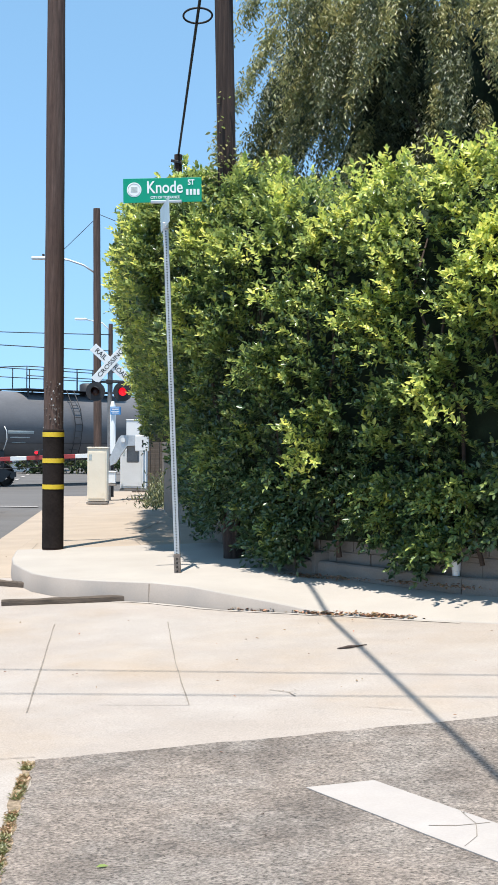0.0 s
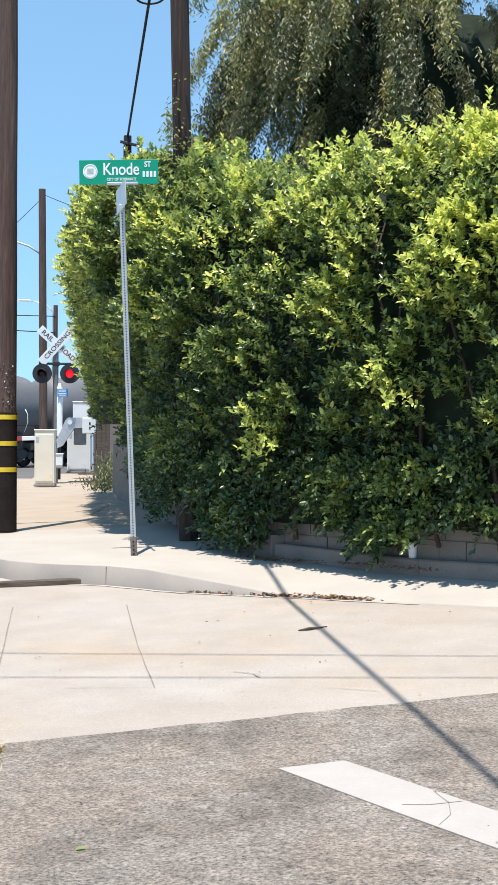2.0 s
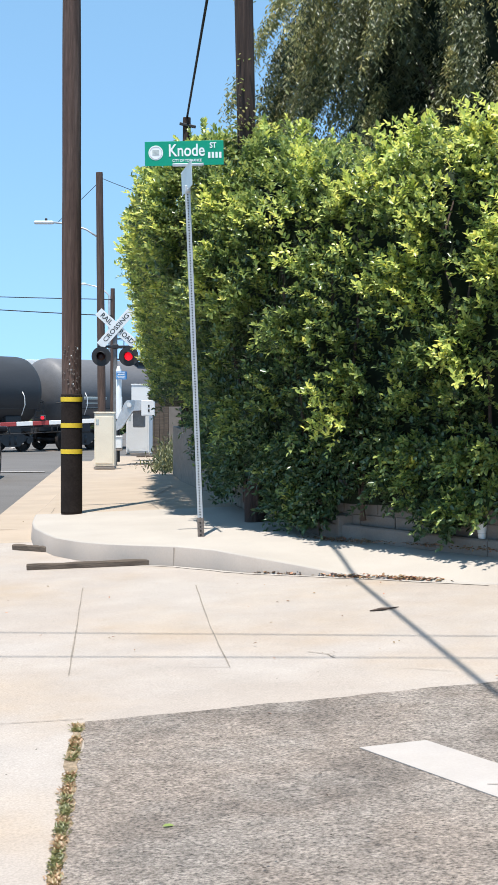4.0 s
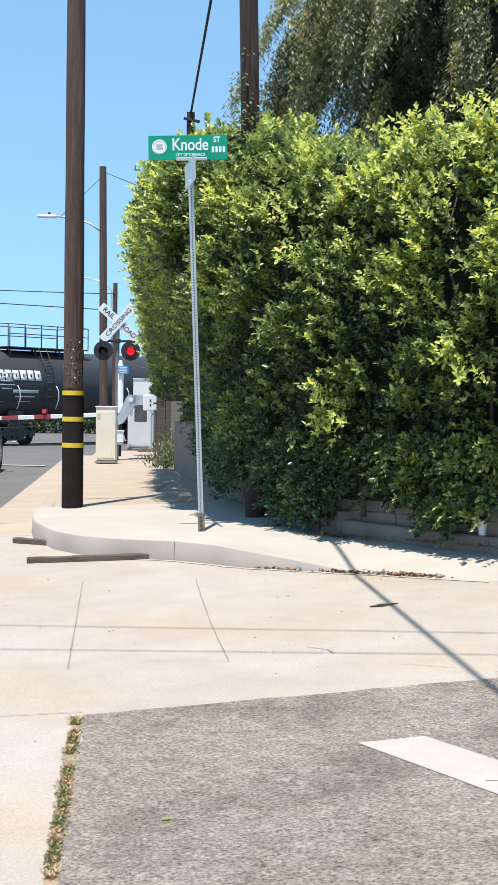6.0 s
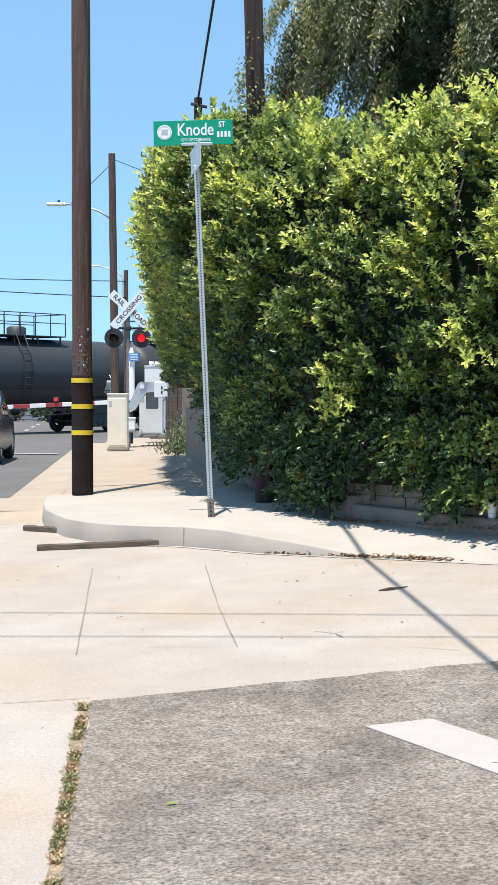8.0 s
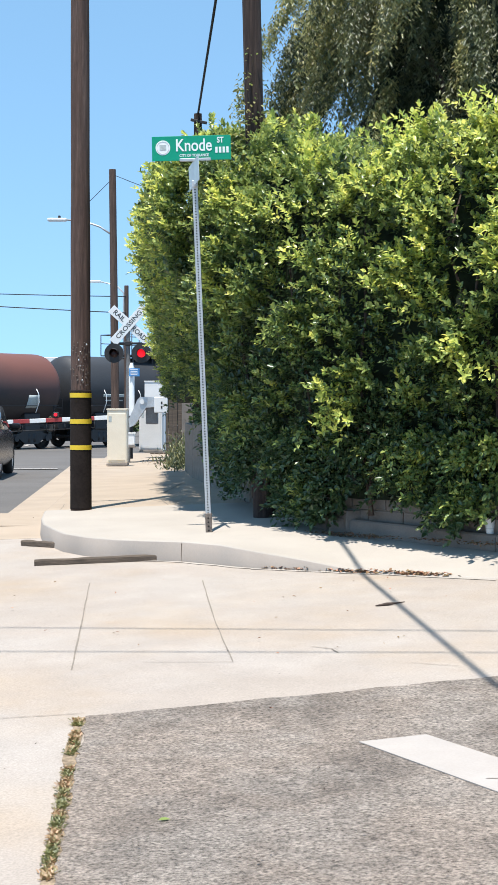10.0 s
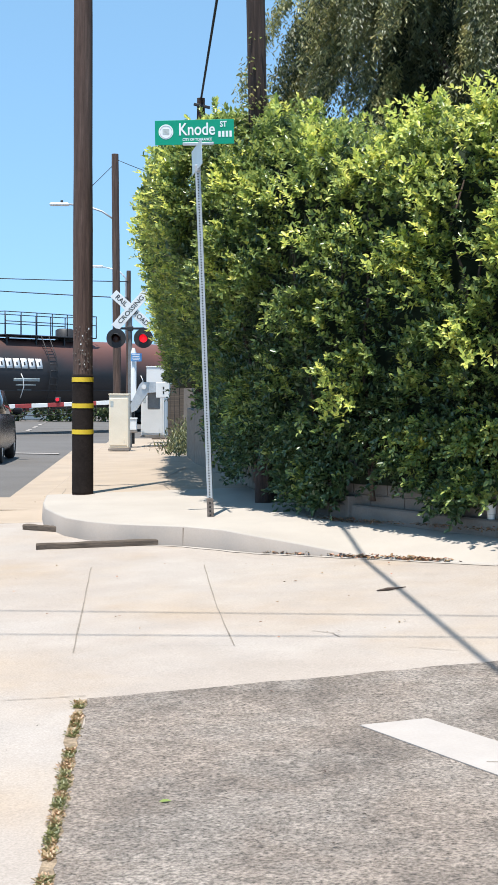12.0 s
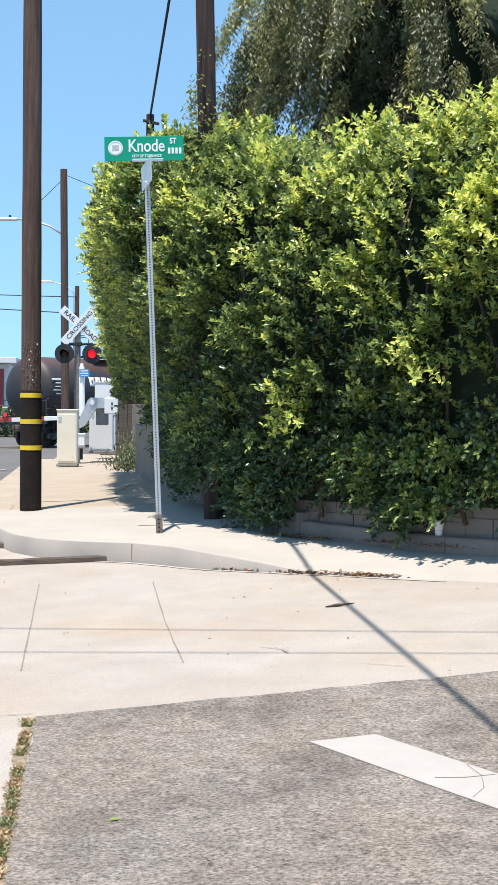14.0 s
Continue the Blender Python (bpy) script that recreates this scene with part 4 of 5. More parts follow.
def build_crossing():
    z0 = 0.06
    mast = empty("crossing_signal", "railroad crossing signal mast with crossbuck and red lamps", "crossing signal", pose(-3.765, 36.0, z0))
    bm = bmesh.new()
    tube(bm, [(0, 0, -0.3), (0, 0, 3.45)], 0.052, 16)
    part("mast", bm, MAST_GREY, mast, "dull grey metal mast", smooth=True)
    bm = bmesh.new()
    tube(bm, [(0.09, -0.03, 1.0), (0.09, -0.03, 2.22), (0.09, -0.03, 2.34)], [0.072, 0.072, 0.035], 16)
    part("sleeve", bm, SIGN_WHITE, mast, "white painted sleeve", smooth=True)
    # crossbuck
    for tilt, text, off in ((-42.0, "RAILROAD", -0.075), (48.0, "CROSSING", -0.095)):
        m = Matrix.Translation((0, off + 0.02, 3.30)) @ Matrix.Rotation(radians(-tilt), 4, "Y")
        bm = bmesh.new()
        box(bm, (1.22, 0.005, 0.228), bevel=0.002)
        blade = part("crossbuck_blade", bm, SIGN_WHITE, mast, "white blade with black letters", at=Matrix.Translation((0.03, -0.002 if text[0] == "C" else 0.0, 0)) @ m)
        face = Matrix.Rotation(math.pi / 2, 4, "X")
        if text == "RAILROAD":
            letters("RAIL", 0.175, BLACK_METAL, blade, Matrix.Translation((-0.335, -0.004, 0)) @ face, squeeze=1.0, thick=0.001, bold=0.002)
            letters("ROAD", 0.175, BLACK_METAL, blade, Matrix.Translation((0.335, -0.004, 0)) @ face, squeeze=0.9, thick=0.001, bold=0.002)
        else:
            letters("CROSSING", 0.155, BLACK_METAL, blade, Matrix.Translation((0.0, -0.004, 0)) @ face, squeeze=1.22, thick=0.001, bold=0.0015)
    bm = bmesh.new()
    tube(bm, [(-0.44, -0.03, 2.83), (0.44, -0.03, 2.83)], 0.03, 8)
    box(bm, (0.16, 0.14, 0.12), (0, -0.03, 2.83), bevel=0.02)
    part("crossarm", bm, BLACK_METAL, mast)
    for sx, lens in ((-0.345, RED_LENS_OFF), (0.345, RED_LENS)):
        bm = bmesh.new()
        tube(bm, [(sx, -0.10, 2.58), (sx, -0.115, 2.58)], 0.245, 32)
        disc = part("lamp_backing", bm, BLACK_METAL, mast, "round black lamp background")
        bm = bmesh.new()
        tube(bm, [(sx, 0.04, 2.58), (sx, -0.10, 2.58)], 0.11, 16)
        tube(bm, [(sx, -0.03, 2.70), (sx, -0.03, 2.83)], 0.02, 8)
        part("lamp_housing", bm, BLACK_METAL, disc)
        bm = bmesh.new()
        tube(bm, [(sx, -0.13, 2.58), (sx, -0.145, 2.58), (sx, -0.155, 2.58)], [0.105, 0.09, 0.04], 24)
        part("lens", bm, lens, disc, "red round lens")
        bm = bmesh.new()
        outer, inner = [], []
        for k in range(17):
            a = radians(-25 + 230 * k / 16)
            outer.append((sx + 0.125 * math.cos(a), -0.116, 2.58 + 0.125 * math.sin(a)))
            reach = 0.30 * max(0.15, math.sin(a)) + 0.04
            inner.append((sx + 0.115 * math.cos(a), -0.116 - reach, 2.57 + 0.115 * math.sin(a)))
        loft(bm, [outer, inner], closed=False, caps=False)
        hood = part("hood", bm, BLACK_METAL, disc, "black lamp hood")
        mod = hood.modifiers.new("thickness", "SOLIDIFY")
        mod.thickness = 0.006
    bm = bmesh.new()
    box(bm, (0.27, 0.004, 0.20), (0.17, -0.13, 2.10), bevel=0.0015)
    notice = part("notice", bm, BLUE_SIGN, mast, "small blue notice plate")
    for k in range(4):
        bm = bmesh.new()
        box(bm, (0.20 - 0.03 * (k % 2), 0.002, 0.018), (0.16, -0.134, 2.165 - 0.042 * k))
        part("bar", bm, SIGN_WHITE, notice)
    # gate mechanism
    gate = empty("crossing_gate", "lowered crossing gate with a red and white striped arm", "crossing gate", pose(-3.50, 36.2, z0 + 0.11))
    bm = bmesh.new()
    loft(bm, [[(x, yy, z) for x, z in ((0.05, 1.37), (0.62, 1.37), (0.62, 1.13), (0.20, 1.10), (-0.10, 0.66), (-0.22, 0.60), (-0.24, 0.80), (-0.02, 1.30))] for yy in (-0.34, -0.08)], smooth=False)
    part("arm_bracket", bm, ALUMINIUM, gate, "light grey cast gate bracket")
    bm = bmesh.new()
    tube(bm, [(0.10, -0.35, 1.25), (0.10, -0.37, 1.25)], 0.06, 16)
    part("pivot", bm, CABINET_GREY, gate)
    bm = bmesh.new()
    box(bm, (0.30, 0.3, 0.5), (0.33, -0.1, 0.93), bevel=0.03)
    part("motor_housing", bm, MAST_GREY, gate, "grey metal gate motor housing")
    bm = bmesh.new()
    box(bm, (0.34, 0.12, 0.40), (0.58, -0.36, 1.17), bevel=0.02)
    weight = part("counterweight", bm, CABINET_GREY, gate, "pale grey counterweight plate")
    for dz in (0.05, -0.06):
        bm = bmesh.new()
        box(bm, (0.04, 0.006, 0.07), (0.60, -0.423, 1.17 + dz), bevel=0.002)
        part("slot", bm, BLACK_METAL, weight)
    bm = bmesh.new()
    tube(bm, [(-0.22, 0, -0.2), (-0.22, 0, 0.8)], 0.055, 14)
    part("pedestal", bm, BLACK_METAL, gate)
    arm = stripes(gate, (-0.30, -0.28, 0.87), (-10.7, -1.6, 0.39), 0.105, 26)
    # black truss hung under the arm
    hang = lambda x, drop: (x, -0.28 - 1.32 * (-0.3 - x) / 10.4, 0.87 - 0.48 * (-0.3 - x) / 10.4 - drop)
    bm = bmesh.new()
    for drop in (0.10, 0.24):
        tube(bm, [hang(-1.1, drop), hang(-7.0, drop)], 0.012, 6)
    for k in range(11):
        x = -1.1 - 0.59 * k
        tube(bm, [hang(x, 0.05), hang(x, 0.245)], 0.014, 6)
        if k % 3 == 1:
            tube(bm, [hang(x - 0.14, 0.05), hang(x - 0.14, 0.245)], 0.014, 6)
    part("arm_truss", bm, BLACK_METAL, gate, "thin black truss under the arm")
    for x in (-2.05, -5.9, -9.6):
        y = -0.28 - 1.32 * (-0.3 - x) / 10.4
        bm = bmesh.new()
        tube(bm, [(x, y - 0.05, 0.92), (x, y - 0.10, 0.92)], 0.042, 14)
        part("gate_lamp", bm, RED_LENS, gate, "small glowing red gate lamp")
        bm = bmesh.new()
        box(bm, (0.13, 0.1, 0.13), (x, y + 0.01, 0.92), bevel=0.02)
        part("lamp_box", bm, BLACK_METAL, gate)

    def cabinet(name, label, x, y, w, d, h, z, mat, door=True, turn=0.0):
        c = empty(name, label, "cabinet", pose(x, y, z, 0, 0, turn))
        bm = bmesh.new()
        box(bm, (w, d, h), (0, 0, h / 2 + 0.04), bevel=0.012)
        part("body", bm, mat, c)
        bm = bmesh.new()
        box(bm, (w + 0.03, d + 0.03, 0.03), (0, 0, h + 0.05), bevel=0.01)
        part("lid", bm, mat, c)
        bm = bmesh.new()
        box(bm, (w + 0.03, d + 0.05, 0.05), (0, 0, 0.0), bevel=0.008)
        part("plinth", bm, KERB_FACE, c)
        if door:
            bm = bmesh.new()
            box(bm, (w * 0.86, 0.012, h * 0.88), (0, -d / 2 - 0.004, h * 0.52), bevel=0.005)
            dd = part("door", bm, mat, c)
            bm = bmesh.new()
            box(bm, (0.016, 0.02, 0.07), (w * 0.30, -d / 2 - 0.014, h * 0.2), bevel=0.004)
            part("handle", bm, mat, dd)
            bm = bmesh.new()
            box(bm, (0.07, 0.004, 0.13), (-w * 0.34, -d / 2 - 0.012, h * 0.86), bevel=0.001)
            part("notice", bm, SIGN_GREY, dd)
        return c

    cabinet("utility_cabinet", "beige metal utility cabinet on the pavement", -3.715, 33.2, 0.455, 0.40, 1.23, -0.04, CABINET_BEIGE)
    cabinet("signal_cabinet", "light grey metal signal cabinet with short feet", -3.26, 37.0, 0.60, 0.5, 1.08, 0.14, CABINET_GREY)
    cabinet("signal_cabinet", "tall light grey metal signal cabinet", -3.42, 40.0, 0.56, 0.5, 1.92, 0.02, CABINET_GREY, False)
    cabinet("meter_box", "small white metal box on a stand", -3.68, 35.6, 0.25, 0.2, 0.28, 0.30, SIGN_WHITE, False)


build_crossing()

# lamp arms
bm = bmesh.new()
tube(bm, [(-0.05, 0, 6.95), (-0.5, 0, 7.25), (-1.0, 0, 7.42), (-1.6, 0, 7.48)], 0.03, 8)
part("lamp_arm", bm, ALUMINIUM, far_pole, "curved metal lamp arm", smooth=True)
bm = bmesh.new()
box(bm, (0.62, 0.2, 0.10), (-1.85, 0, 7.47), bevel=0.04)
part("lamp_head", bm, CABINET_GREY, far_pole, "grey cobra-head street lamp")
bm = bmesh.new()
box(bm, (0.08, 0.08, 0.09), (-1.78, 0, 7.56), bevel=0.02)
part("photocell", bm, BLACK_METAL, far_pole, "small dark photocell")
far_lamp = empty("street_lamp", "distant street lamp with a long curved arm", "street lamp", pose(-9.9, 92.0, -0.5))
bm = bmesh.new()
tube(bm, [(0, 0, 0), (0, 0, 9.0), (-0.5, 0, 9.5), (-1.6, 0, 9.75)], [0.10, 0.07, 0.05, 0.04], 8)
part("post", bm, ALUMINIUM, far_lamp, smooth=True)
bm = bmesh.new()
box(bm, (0.8, 0.28, 0.14), (-1.9, 0, 9.75), bevel=0.05)
part("lamp_head", bm, CABINET_GREY, far_lamp)

# ---- railway ----
RAIL_AT, RAIL_WAY, RAIL_Z = Vector((-10.4, 62.0)), Vector((0.588, 0.809)), -0.59
RAIL_TURN = 54.0


def on_rail(s, off=0.0, z=0.0):
    p = RAIL_AT + RAIL_WAY * s + Vector((0.809, -0.588)) * off
    return Vector((p.x, p.y, RAIL_Z + z))


track = tagged(new("railway_track"), "steel railway track across the avenue", "railway track", kind="structure")
for off in (-0.72, 0.72):
    bm = bmesh.new()
    a, b = on_rail(-160, off), on_rail(160, off)
    tube(bm, [tuple(a - Vector((0, 0, 0.05))), tuple(b - Vector((0, 0, 0.05)))], 0.05, 8)
    part("rail", bm, STEEL_RAIL, track)
bm = bmesh.new()
prism(bm, [tuple(on_rail(s, o).xy) for s, o in ((-160, -1.5), (-160, 1.5), (160, 1.5), (160, -1.5))], RAIL_Z - 0.3, RAIL_Z - 0.06)
tagged(part("crossing_panels", bm, ASPHALT_OLD), "worn asphalt and panels between the rails", "crossing", kind="structure")



def paint_tank(name, top, side, belly):
    """Tank paint with soot and rust: a darker belly with an uneven edge is its real two-tone coat."""
    return material(name, side, rough=0.55, var=0.12, scale=1.2, grain=20, bump=0.08, second=top, second_scale=0.35, second_amount=0.7, stretch=(0.3, 1, 1), spec=0.4)


TANK_GREY = paint_tank("tank_grey", (0.16, 0.155, 0.16), (0.12, 0.118, 0.122), None)
TANK_BLACK = paint_tank("tank_black", (0.05, 0.05, 0.054), (0.032, 0.033, 0.036), None)
TANK_RUST = paint_tank("tank_rust", (0.046, 0.036, 0.035), (0.034, 0.030, 0.031), None)
rn, rl = TANK_RUST.node_tree.nodes, TANK_RUST.node_tree.links
rust_co, rust_xyz, rust_noise = rn.new("ShaderNodeTexCoord"), rn.new("ShaderNodeSeparateXYZ"), rn.new("ShaderNodeTexNoise")
rust_noise.inputs["Scale"].default_value = 0.7
rust_sum, rust_range, rust_mix = rn.new("ShaderNodeMath"), rn.new("ShaderNodeMapRange"), rn.new("ShaderNodeMixRGB")
rust_front = rn.new("ShaderNodeMath")
rust_front.operation, rust_front.inputs[1].default_value = "MULTIPLY", 0.12
rust_both = rn.new("ShaderNodeMath")
rl.new(rust_co.outputs["Object"], rust_xyz.inputs[0])
rl.new(rust_co.outputs["Object"], rust_noise.inputs["Vector"])
rl.new(rust_xyz.outputs["X"], rust_front.inputs[0])
rl.new(rust_xyz.outputs["Z"], rust_sum.inputs[0])
rl.new(rust_noise.outputs["Fac"], rust_sum.inputs[1])
rl.new(rust_sum.outputs[0], rust_both.inputs[0])
rl.new(rust_front.outputs[0], rust_both.inputs[1])
rust_range.inputs["From Min"].default_value, rust_range.inputs["From Max"].default_value = 3.2, 4.7
rl.new(rust_both.outputs[0], rust_range.inputs["Value"])
rl.new(rust_range.outputs[0], rust_mix.inputs[0])
rust_b = rn["Principled BSDF"].inputs["Base Color"]
rl.new(rust_b.links[0].from_socket, rust_mix.inputs[1])
rust_mix.inputs[2].default_value = (0.14, 0.055, 0.040, 1)
rl.new(rust_mix.outputs[0], rust_b)
PLACARD = material("placard", (0.34, 0.26, 0.06), rough=0.6, var=0.25, scale=9, bump=0)


def wheelset(parent, x, name="wheelset"):
    bm = bmesh.new()
    for side in (-0.75, 0.75):
        prof = [(0.0, 0.06), (0.40, 0.06), (0.455, 0.065), (0.455, -0.02), (0.48, -0.06), (0.40, -0.065), (0.34, -0.03), (0.16, -0.02), (0.0, -0.02)]
        rings = []
        for k in range(24):
            a = 2 * math.pi * k / 24
            rings.append([(r * math.cos(a), side + (w if side < 0 else -w) * -1, r * math.sin(a)) for r, w in prof[1:-1]])
        loft(bm, rings + rings[:1], closed=False, caps=False)
        for k in range(3):
            a = k * 2.094
            box(bm, (0.10, 0.02, 0.10), (0.24 * math.cos(a), side - 0.05 * (1 if side > 0 else -1), 0.24 * math.sin(a)))
    tube(bm, [(0, -0.95, 0), (0, 0.95, 0)], 0.08, 10)
    return part(name, bm, WHEEL_STEEL, parent, "worn steel wheels on an axle", at=pose(x, 0, 0.46))


def tank_car(L, paint, label, railing, text, placard, rows_of_marks=3):
    """A tank car; x runs forward along the track, z is up from the rail."""
    car = empty("tank_car", label, "railway car", group="tank cars of the passing train")
    r, zc = 1.50, 2.58
    half = L / 2 - 0.32
    bm = bmesh.new()
    rings = []
    for u, k in ((0.0, 0.06), (0.10, 0.42), (0.28, 0.72), (0.50, 0.90), (0.72, 0.98)):
        rings.append((-half + u * 0.75, k * r))
    rings += [(-half + 0.75, r), (-half * 0.5, r), (0.0, r)]
    rings += [(-a, b) for a, b in rings[:7][::-1]]
    loft(bm, [[(x, q * math.cos(a), zc + q * math.sin(a)) for a in (2 * math.pi * k / 40 for k in range(40))] for x, q in rings])
    tank = part("tank", bm, paint, car)
    for sx in (-1, 1):
        bm = bmesh.new()
        box(bm, (2.5, 0.5, 0.30), (sx * (L / 2 - 1.5), 0, 0.98), bevel=0.02)
        box(bm, (0.9, 2.3, 0.75), (sx * (L / 2 - 2.15), 0, 1.15), bevel=0.05)
        box(bm, (0.08, 2.7, 0.12), (sx * (L / 2 - 0.55), 0, 1.12), bevel=0.01)
        part("sill", bm, BLACK_METAL, car, "black steel stub sill and saddle")
        bm = bmesh.new()
        box(bm, (0.55, 0.16, 0.22), (sx * (L / 2 - 0.14), 0, 0.86), bevel=0.03)
        box(bm, (0.30, 0.34, 0.30), (sx * (L / 2 - 0.05), 0, 0.86), bevel=0.05)
        part("coupler", bm, STEEL_RAIL, car)
        # end railing and ladder
        bm = bmesh.new()
        for sy in (-1.3, 1.3):
            tube(bm, [(sx * (L / 2 - 0.55), sy, 1.15), (sx * (L / 2 - 0.55), sy, 2.15), (sx * (L / 2 - 0.95), sy, 2.25), (sx * (L / 2 - 1.5), sy, 2.2)], 0.022, 6)
            for z in (1.45, 1.75):
                tube(bm, [(sx * (L / 2 - 0.55), sy, z), (sx * (L / 2 - 1.05), sy, z)], 0.018, 6)
            tube(bm, [(sx * (L / 2 - 1.05), sy, 0.55), (sx * (L / 2 - 1.05), sy, 2.2)], 0.018, 6)
        tube(bm, [(sx * (L / 2 - 0.55), -1.3, 2.1), (sx * (L / 2 - 0.55), 1.3, 2.1)], 0.02, 6)
        part("end_railing", bm, BLACK_METAL, car)
        truck = L / 2 - 2.15
        bm = bmesh.new()
        for sy in (-1.02, 1.02):
            loft(bm, [[(sx * truck + x, sy + o, z) for x, z in ((-1.18, 0.40), (-1.18, 0.62), (-0.75, 0.66), (-0.35, 0.86), (0.35, 0.86), (0.75, 0.66), (1.18, 0.62), (1.18, 0.40), (0.70, 0.44), (0.38, 0.22), (-0.38, 0.22), (-0.70, 0.44))]
                      for o in (-0.07, 0.07)], smooth=False)
            for dx in (-0.9, 0.9):
                tube(bm, [(sx * truck + dx, sy - 0.12, 0.46), (sx * truck + dx, sy + 0.12, 0.46)], 0.13, 12)
            for dx in (-0.16, 0.16):
                tube(bm, [(sx * truck + dx, sy, 0.30), (sx * truck + dx, sy, 0.66)], 0.10, 10)
        box(bm, (0.4, 2.0, 0.28), (sx * truck, 0, 0.62), bevel=0.03)
        part("truck_frame", bm, BLACK_METAL, car, "sooty cast truck frame")
        for dx in (-0.9, 0.9):
            wheelset(car, sx * truck + dx)
    # side handrail and hooked grab irons
    bm = bmesh.new()
    for sy in (-1, 1):
        tube(bm, [(-half + 0.6, sy * 1.44, 1.85), (half - 0.6, sy * 1.44, 1.85)], 0.016, 6)
    part("side_rail", bm, BLACK_METAL, car)
    for x in (-0.42 * L + 0.9, -0.42 * L + 3.2, 0.42 * L - 3.2, 0.42 * L - 0.9):
        bm = bmesh.new()
        tube(bm, [(x, -1.40, 1.55), (x + 0.05, -1.56, 2.0), (x + 0.02, -1.56, 2.35), (x - 0.05, -1.50, 2.55)], 0.02, 6)
        part("grab_iron", bm, SIGN_WHITE, car, "pale hooked grab iron")
    # top platform with railing and manway
    a, b = railing
    bm = bmesh.new()
    box(bm, (b - a, 2.0, 0.05), ((a + b) / 2, 0, zc + r + 0.10), bevel=0.01)
    for sy in (-0.85, 0.85):
        for x in np.linspace(a + 0.2, b - 0.2, 4):
            box(bm, (0.06, 0.06, 0.5), (float(x), sy, zc + r - 0.15))
    part("platform", bm, BLACK_METAL, car, "black steel top platform")
    bm = bmesh.new()
    zt = zc + r + 0.12
    for sy in (-0.97, 0.97):
        for x in np.linspace(a, b, max(3, int((b - a) / 0.9) + 1)):
            tube(bm, [(float(x), sy, zt), (float(x), sy, zt + 0.95)], 0.024, 6)
        for h in (0.55, 0.95):
            tube(bm, [(a, sy, zt + h), (b, sy, zt + h)], 0.022, 6)
    for x in (a, b):
        tube(bm, [(x, -0.97, zt + 0.95), (x, 0.97, zt + 0.95)], 0.022, 6)
    part("top_railing", bm, BLACK_METAL, car, "black pipe railing")
    bm = bmesh.new()
    tube(bm, [(0.3, 0, zc + r - 0.1), (0.3, 0, zc + r + 0.45), (0.3, 0, zc + r + 0.52)], [0.42, 0.42, 0.30], 18)
    part("manway", bm, BLACK_METAL, car, smooth=True)
    bm = bmesh.new()
    lad = (a + b) / 2 - 0.7
    for x in (lad, lad + 0.45):
        tube(bm, [(x, -1.0, zt), (x, -1.45, zc + 0.75), (x, -1.58, zc), (x, -1.45, zc - 0.8), (x, -1.2, 1.1)], 0.02, 6)
    for k in range(10):
        an = radians(48 - 11 * k)
        tube(bm, [(lad, -1.58 * math.cos(an), zc + 1.58 * math.sin(an)), (lad + 0.45, -1.58 * math.cos(an), zc + 1.58 * math.sin(an))], 0.014, 6)
    part("ladder", bm, BLACK_METAL, car)

    def plate(name, x, h, w, height, mat, label="", lift=0.006):
        """A thin patch that hugs the tank's near side."""
        bm = bmesh.new()
        rows = []
        for q in (0, 1):
            line = []
            for k in range(5):
                zz = h + height * (k / 4 - 0.5)
                y = -math.sqrt(max(0.01, (r + lift) ** 2 - (zz - zc) ** 2))
                line.append((x + w * (q - 0.5), y, zz))
            rows.append(line)
        loft(bm, rows, closed=False, caps=False)
        ob = part(name, bm, mat, car, label)
        ob.modifiers.new("thickness", "SOLIDIFY").thickness = 0.004
        return ob

    if text:
        for k in range(6):
            plate("bar", text + k * 0.43, 2.98, 0.34, 0.42, SIGN_WHITE, "white block of the owner's mark", 0.012)
            plate("bar", text + k * 0.43, 2.98, 0.09, 0.14, paint, "", 0.020)
    mark = (text + 1.0) if text else -0.36 * L + 0.4
    for k in range(rows_of_marks):
        plate("bar", mark + 0.4, 2.30 - 0.22 * k, 1.5 - 0.35 * k, 0.13 if k == 0 else 0.05, SIGN_GREY, "small pale marking", 0.012)
    if text:
        for k in range(5):
            plate("bar", -half + 0.95, 3.05 - 0.16 * k, (1.0, 0.6, 0.7, 0.95, 0.6)[k], 0.09 if k == 0 else 0.05, SIGN_GREY, "small pale marking", 0.012)
    for x, mat in placard:
        plate("placard", x, 2.02, 0.62, 0.55, mat, "flat warning panel", 0.012)
    return car


SPEED = 4.4
CARS = [  # coupling times at the reference point: front, rear; paint; label; platform; mark; panels
    (-2.75, 1.17, TANK_GREY, "grey railway tank car with a sooty belly", (-4.6, 1.6), None, ()),
    (1.17, 4.00, TANK_GREY, "dull grey railway tank car with a short platform", (-0.3, 2.3), None, ()),
    (4.00, 6.97, TANK_BLACK, "black railway tank car with a white block mark", (-4.7, 0.2), -5.55, ()),
    (6.97, 9.94, TANK_BLACK, "black railway tank car with a yellow panel", (-2.2, 2.3), None, ((2.6, PLACARD), (4.7, SIGN_GREY))),
    (9.94, 13.70, TANK_RUST, "rust-brown railway tank car, last of the train", (-4.2, 1.3), -4.85, ((0.25, PLACARD), (5.9, SIGN_GREY))),
]
train = []
for front, rear, paint, label, railing, text, panels in CARS:
    train.append((tank_car(SPEED * (rear - front), paint, label, railing, text, panels), (front + rear) / 2))


